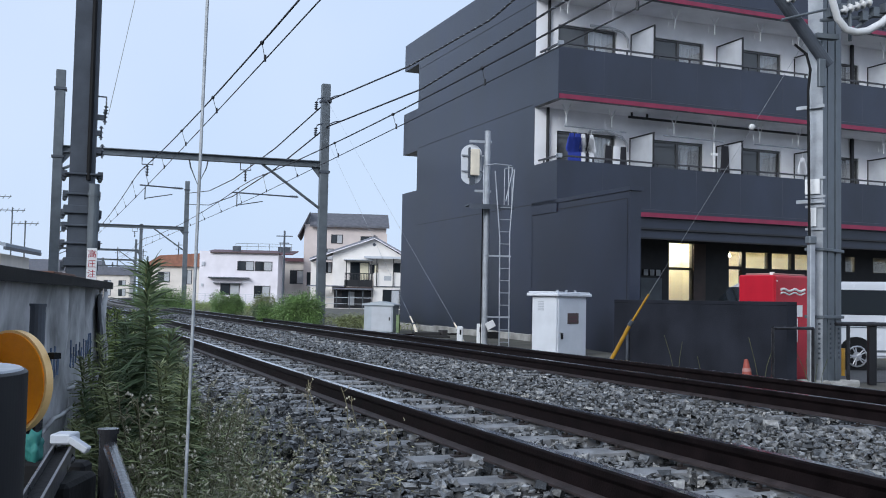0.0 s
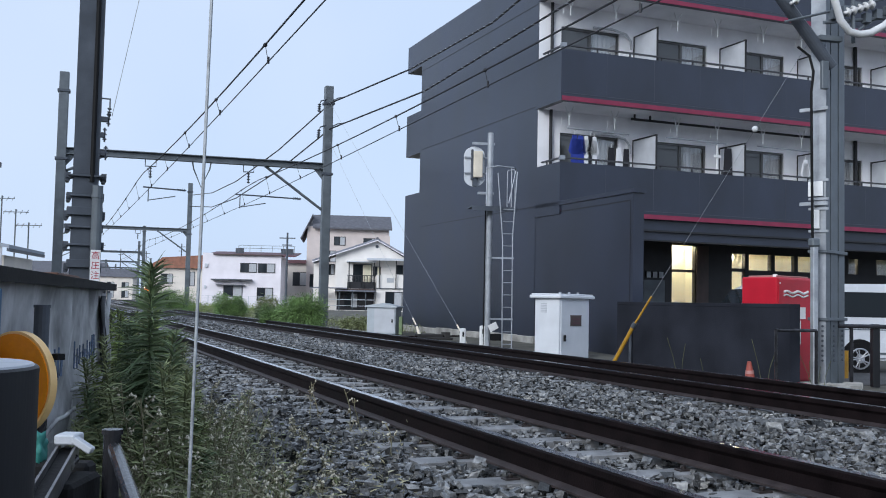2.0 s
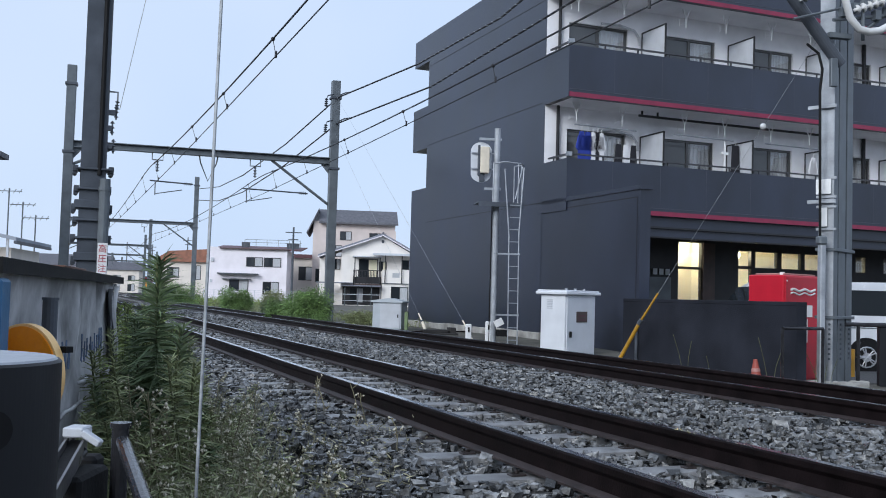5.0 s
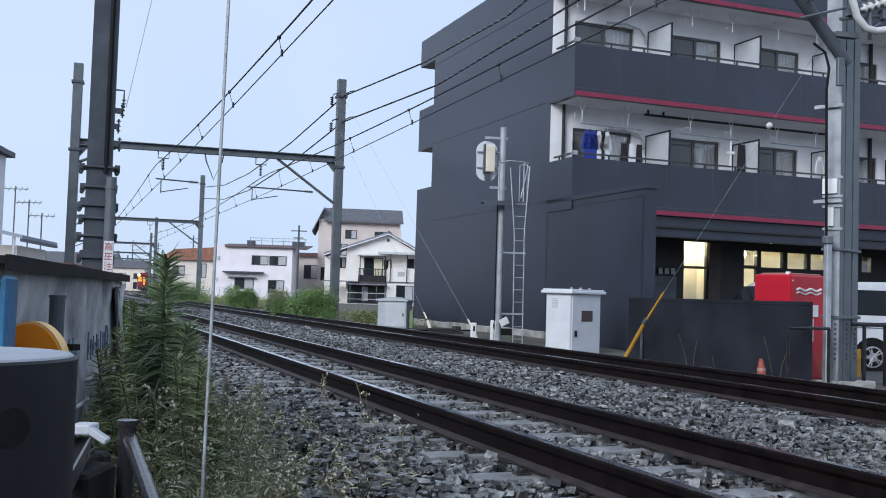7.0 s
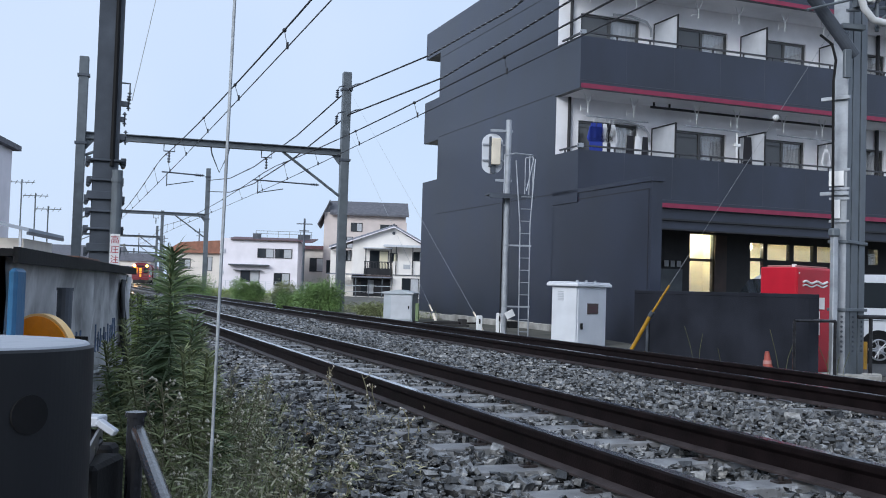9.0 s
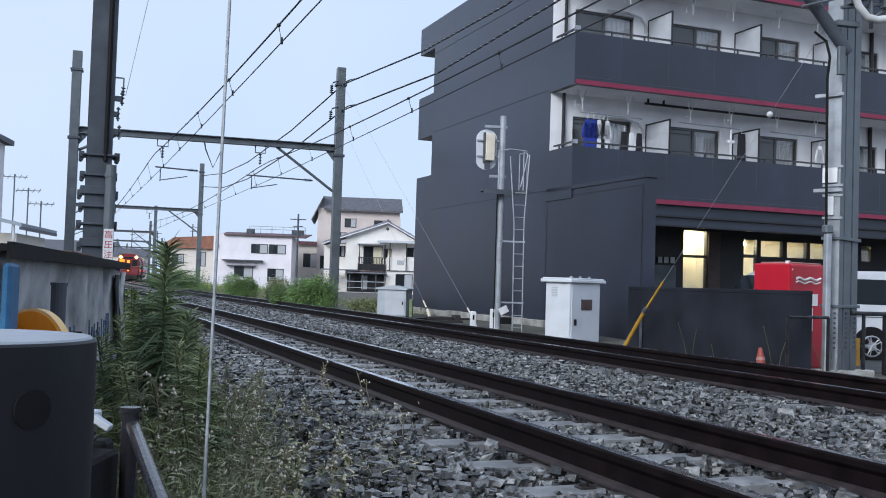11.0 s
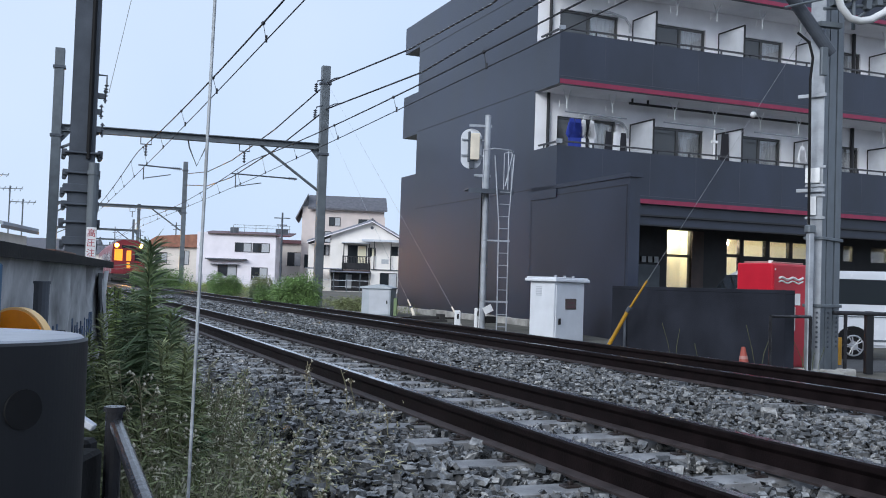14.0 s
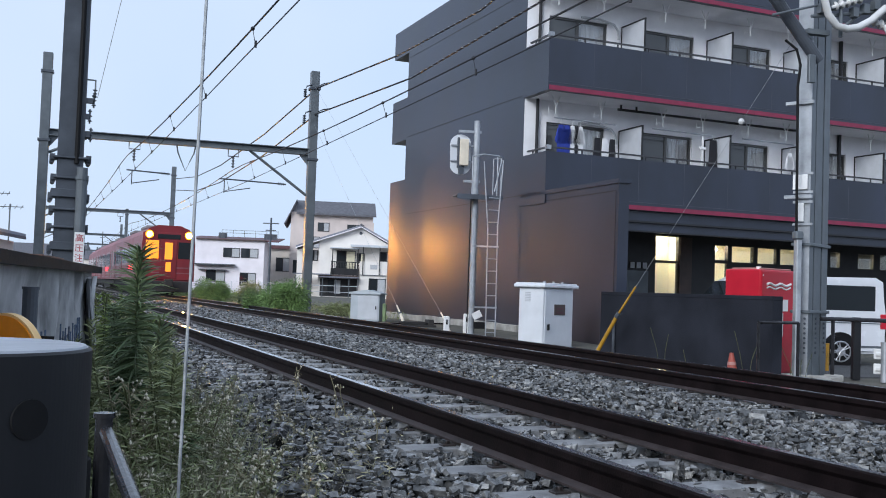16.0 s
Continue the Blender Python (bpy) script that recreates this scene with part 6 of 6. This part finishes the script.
def fence():
    f = thing("pipe_fence", Matrix.Identity(4), "worn black pipe fence beside the weeds", "fence")
    part("post", R(((-0.82, 2.5, -0.25), (-0.82, 2.5, 0.6), 0.021), ((-0.82, 2.5, 0.6), (-0.82, 2.5, 0.612), 0.026), seg=14), M_blackpipe, f)
    part("rail", R(((-0.8, 2.46, 0.57), (-0.42, 1.55, 0.49), 0.017), seg=12), M_blackpipe, f)
    for dx in (0.0, 0.045):
        part("channel_side", strip((-0.985 + dx, 2.6, 0.545), (-0.76 + dx, 1.6, 0.43), 0.006, 0.045), M_galv_dark, f, "worn steel channel edge")
    part("channel", strip((-0.962, 2.6, 0.535), (-0.737, 1.6, 0.42), 0.038, 0.03), M_black, f)
    part("rail", R(((-0.93, 2.55, 0.53), (-1.06, 1.9, 0.3), 0.014), seg=12), M_blackpipe, f)
    # black panels added as the deep shade and dark boxes below the fence
    part("panel", B(((-0.93, 2.35, -0.2), (-0.86, 2.55, 0.5)), bevel=0.01), M_black, f)
    part("panel", B(((-1.3, 2.65, -0.2), (-0.93, 2.72, 0.5)), bevel=0.01), M_black, f)
    part("white_cap", B(((-0.985, 2.55, 0.562), (-0.932, 2.62, 0.588)), bevel=0.004), M_screen, f, "white painted pipe end")
    part("white_end", B(((0, -0.014, -0.009), (0.055, 0.014, 0.009)), bevel=0.003), M_screen, f).matrix_basis = pose(-0.932, 2.55, 0.578, 0, 32, 0)
    g = thing("pipe_post", pose(-1.45, 3.6, -0.2), "grey steel pipe post in front of the sheeting", "post")
    part("tube", R(((0, 0, 0), (0, 0, 1.1), 0.027), ((0, 0, 1.095), (0, 0, 1.105), 0.03), seg=14), M_dark_steel, g)
    c = thing("glove", pose(-1.075, 2.68, 0.535), "crumpled teal work glove on the fence", "glove")
    bm = bmesh.new()
    bmesh.ops.create_icosphere(bm, subdivisions=3, radius=0.026)
    for v in bm.verts:
        v.co *= 1 + 0.9 * noise.noise(v.co * 60)
        v.co.z *= 1.5
    part("cloth", bm, M_teal, c, smooth=True)
    r = thing("reflector", pose(-1.415, 3.3, 0.65, 0, 0, -26), "round orange reflector disc on a dark post", "reflector")
    bm = bmesh.new()
    rod(bm, (0, 0.0, 0), (0, 0.028, 0), 0.17, seg=64)
    part("rim", bm, M_reflector_rim, r, "cream plastic rim")
    bm = bmesh.new()
    rod(bm, (0, -0.005, 0), (0, 0.012, 0), 0.161, seg=64)
    part("lens", bm, M_reflector, r, "bright orange lens")
    part("post", R(((0.03, 0.08, -0.86), (0.03, 0.08, 0.05), 0.03), seg=12), M_blackpipe, r)
    part("bracket", B(((0.13, 0.03, 0.08), (0.165, 0.06, 0.1))), M_black, r)
    b = thing("bollard", pose(-0.213, 0.39, 0), "dark grey bollard with a highlight painted on its top", "bollard")
    part("tube", R(((0, 0, -0.25), (0, 0, 0.914), 0.0495), ((0, 0, 0.914), (0, 0, 0.915), 0.0495, 0.0485), seg=128), M_bollard, b)
    part("bolt_hole", R(((0.0396, -0.0279, 0.8917), (0.0409, -0.0288, 0.8917), 0.0072), seg=24), M_black, b, "dark bolt hole")
    # thin pale disc for the highlight on top
    part("cap", R(((0, 0, 0.9145), (0, 0, 0.9158), 0.0483, 0.047), seg=128), M_bollard_cap, b)
    wire("stay_wire", [(-0.735, 2.92, -0.3), (-0.73, 2.92, 0.4), (-0.725, 2.94, 1.2), (-0.72, 2.95, 1.83), (-0.70, 2.98, 4.0), (-0.68, 3.0, 8.0)], 0.0052, "pale steel stay wire rising out of the weeds", "stay wires", M_rope)


shed()
fence()


# ---- the train on the track beside the apartments; its front is at y = 0 and looks towards -y ----
def train_car(head):
    c = thing("train_car", Matrix.Identity(4), "crimson commuter train car with amber headlights" if head else "crimson commuter train car with dark windows", "train car", "cars of the train")
    W2, L, z0, z1 = 1.4, 19.6, 0.95, 3.95
    sec = [(-W2, z0), (W2, z0), (W2, 2.9), (W2 - 0.06, 3.4), (W2 - 0.35, 3.75), (0.6, 3.93), (-0.6, 3.93), (-W2 + 0.35, 3.75), (-W2 + 0.06, 3.4), (-W2, 2.9)]
    bm = bmesh.new()
    prism(bm, sec, 1, 0.0, L)
    body = part("body", bm, M_train_red, c)
    for e in (-1, 1):
        part("side_band", B(((min(e * W2, e * (W2 + 0.012)), 1.6, 1.85), (max(e * W2, e * (W2 + 0.012)), L - 0.3, 2.95))), M_train_grey, body)
        for k in range(4):
            y = 1.9 + k * 4.9
            part("door", B(((min(e * W2, e * (W2 + 0.025)), y, 1.05), (max(e * W2, e * (W2 + 0.025)), y + 1.3, 2.95)), bevel=0.006), M_train_red, body)
            part("door_window", B(((min(e * W2, e * (W2 + 0.035)), y + 0.15, 1.95), (max(e * W2, e * (W2 + 0.035)), y + 0.6, 2.8)), ((min(e * W2, e * (W2 + 0.035)), y + 0.7, 1.95), (max(e * W2, e * (W2 + 0.035)), y + 1.15, 2.8))), M_pane, body)
            if k < 3:
                for q in range(2):
                    part("side_window", B(((min(e * W2, e * (W2 + 0.03)), y + 1.6 + q * 1.6, 1.98), (max(e * W2, e * (W2 + 0.03)), y + 3.0 + q * 1.6, 2.82)), bevel=0.006), M_pane, body)
        for z in (1.12, 1.3, 1.48):
            part("side_rib", B(((min(e * W2, e * (W2 + 0.018)), 1.2, z), (max(e * W2, e * (W2 + 0.018)), L - 0.2, z + 0.05))), M_train_grey, body)
        part("cab_door", B(((min(e * W2, e * (W2 + 0.02)), 0.55, 1.05), (max(e * W2, e * (W2 + 0.02)), 1.2, 2.95)), bevel=0.006), M_train_roof, body, "pale grey cab side door")
        part("side_sign", B(((min(e * W2, e * (W2 + 0.03)), 4.4, 1.55), (max(e * W2, e * (W2 + 0.03)), 6.6, 1.82))), M_train_led, body, "red lit side display")
    for y in (4, 11):
        part("roof_unit", B(((-0.8, y, 3.9), (0.8, y + 3, 4.1)), bevel=0.05), M_train_roof, body)
    part("underframe", B(((-1.2, 0.6, 0.55), (1.2, L - 0.4, 0.95)), ((-1.1, 6, 0.3), (1.1, 13, 0.6))), M_train_under, c)
    for y in (3.0, L - 3.0):
        bg = part("bogie", B(((-1.0, y - 1.5, 0.4), (-0.8, y + 1.5, 0.7)), ((0.8, y - 1.5, 0.4), (1.0, y + 1.5, 0.7)), ((-0.8, y - 0.2, 0.45), (0.8, y + 0.2, 0.65))), M_train_under, c)
        for yy in (y - 1.05, y + 1.05):
            for x in (-0.6, 0.5):
                part("wheel", R(((x, yy, 0.6), (x + 0.1, yy, 0.6), 0.43), seg=20), M_train_under, bg)
    part("gangway", B(((-0.55, L, 1.0), (0.55, L + 0.38, 3.2))), M_black, c)
    if head:
        part("front_mask", B(((-1.36, -0.05, 1.0), (1.36, 0.0, 3.55)), bevel=0.02), M_train_red, c)
        part("front_window", B(((-1.2, -0.075, 2.1), (-0.52, -0.045, 3.1)), bevel=0.02), M_train_window_lit, c, "cab window with headlight glare put in as amber glow")
        part("front_window", B(((0.5, -0.075, 2.15), (1.22, -0.045, 3.05)), bevel=0.02), M_pane, c, "dark cab window")
        d = part("gangway_door", B(((-0.42, -0.09, 1.1), (0.42, -0.05, 3.15)), bevel=0.015), M_train_red, c)
        part("door_window", B(((-0.2, -0.105, 2.1), (0.2, -0.085, 3.0)), bevel=0.01), M_train_window_lit, d, "door window with amber glare put in as glow")
        # plate emits too, as part of the amber glare
        part("door_plate", B(((-0.14, -0.1, 1.45), (0.14, -0.088, 1.95)), bevel=0.005), M_train_window_lit, d)
        part("destination_box", B(((-0.6, -0.08, 3.2), (0.6, -0.045, 3.45)), bevel=0.01), M_pane, c)
        for x in (-1.035, 1.035):
            h = part("headlight", R(((x, -0.1, 3.42), (x, -0.0, 3.42), 0.24), seg=24), M_black, c)
            # glowing ring added as the glare around the lens
            part("bowl", R(((x, -0.11, 3.42), (x, -0.1, 3.42), 0.225), seg=24), M_lamp_halo, h, "amber ring for the headlight's glare halo")
            part("lens", R(((x, -0.12, 3.42), (x, -0.11, 3.42), 0.13), seg=24), M_train_lamp, h, "glowing amber headlight")
        part("stripe", B(((-1.37, -0.056, 1.62), (-0.45, -0.052, 1.7)), ((0.45, -0.056, 1.62), (1.37, -0.052, 1.7)), ((-1.37, -0.056, 1.35), (-0.45, -0.052, 1.41)), ((0.45, -0.056, 1.35), (1.37, -0.052, 1.41))), M_train_grey, c)
        part("skirt", B(((-1.25, -0.1, 0.35), (1.25, 0.1, 0.95)), bevel=0.04), M_train_under, c)
        part("coupler", B(((-0.16, -0.5, 0.7), (0.16, 0.0, 1.0)), ((-0.22, -0.6, 0.65), (0.22, -0.45, 1.05)), bevel=0.03), M_train_under, c)
    return c


first = train_car(True)
second = train_car(False)
third = copy_thing(second, Matrix.Identity(4))
TRAIN = [(first, 0.0), (second, 20.0), (third, 40.0)]


# ---- small pieces of the line, last ----
stones(-30, -5, -2.3, 6.1, 0.1, 12000, 4)
stones(-5, 11, -2.3, 6.1, 0.054, 104000, 1)
stones(11, 24, -2.2, 6.1, 0.068, 60000, 3)
stones(24, 60, -2.2, 6.1, 0.1, 42000, 2)
build_sleepers(NEAR_TRACK, 0.0)
build_sleepers(FAR_TRACK, TRACKS)


# ---- motion ----
def motions():
    for ob, back in TRAIN:
        rows = []
        for k in range(33):
            t = k * 0.5
            s = 48.0 + (16 - t) * 18.2 + back
            rows.append((t, Matrix.Translation(way(s, TRACKS + 0.07, 0.0)) @ pose(0, 0, 0, 0, 0, math.degrees(turn(s)))))
        walk(ob, rows)


motions()
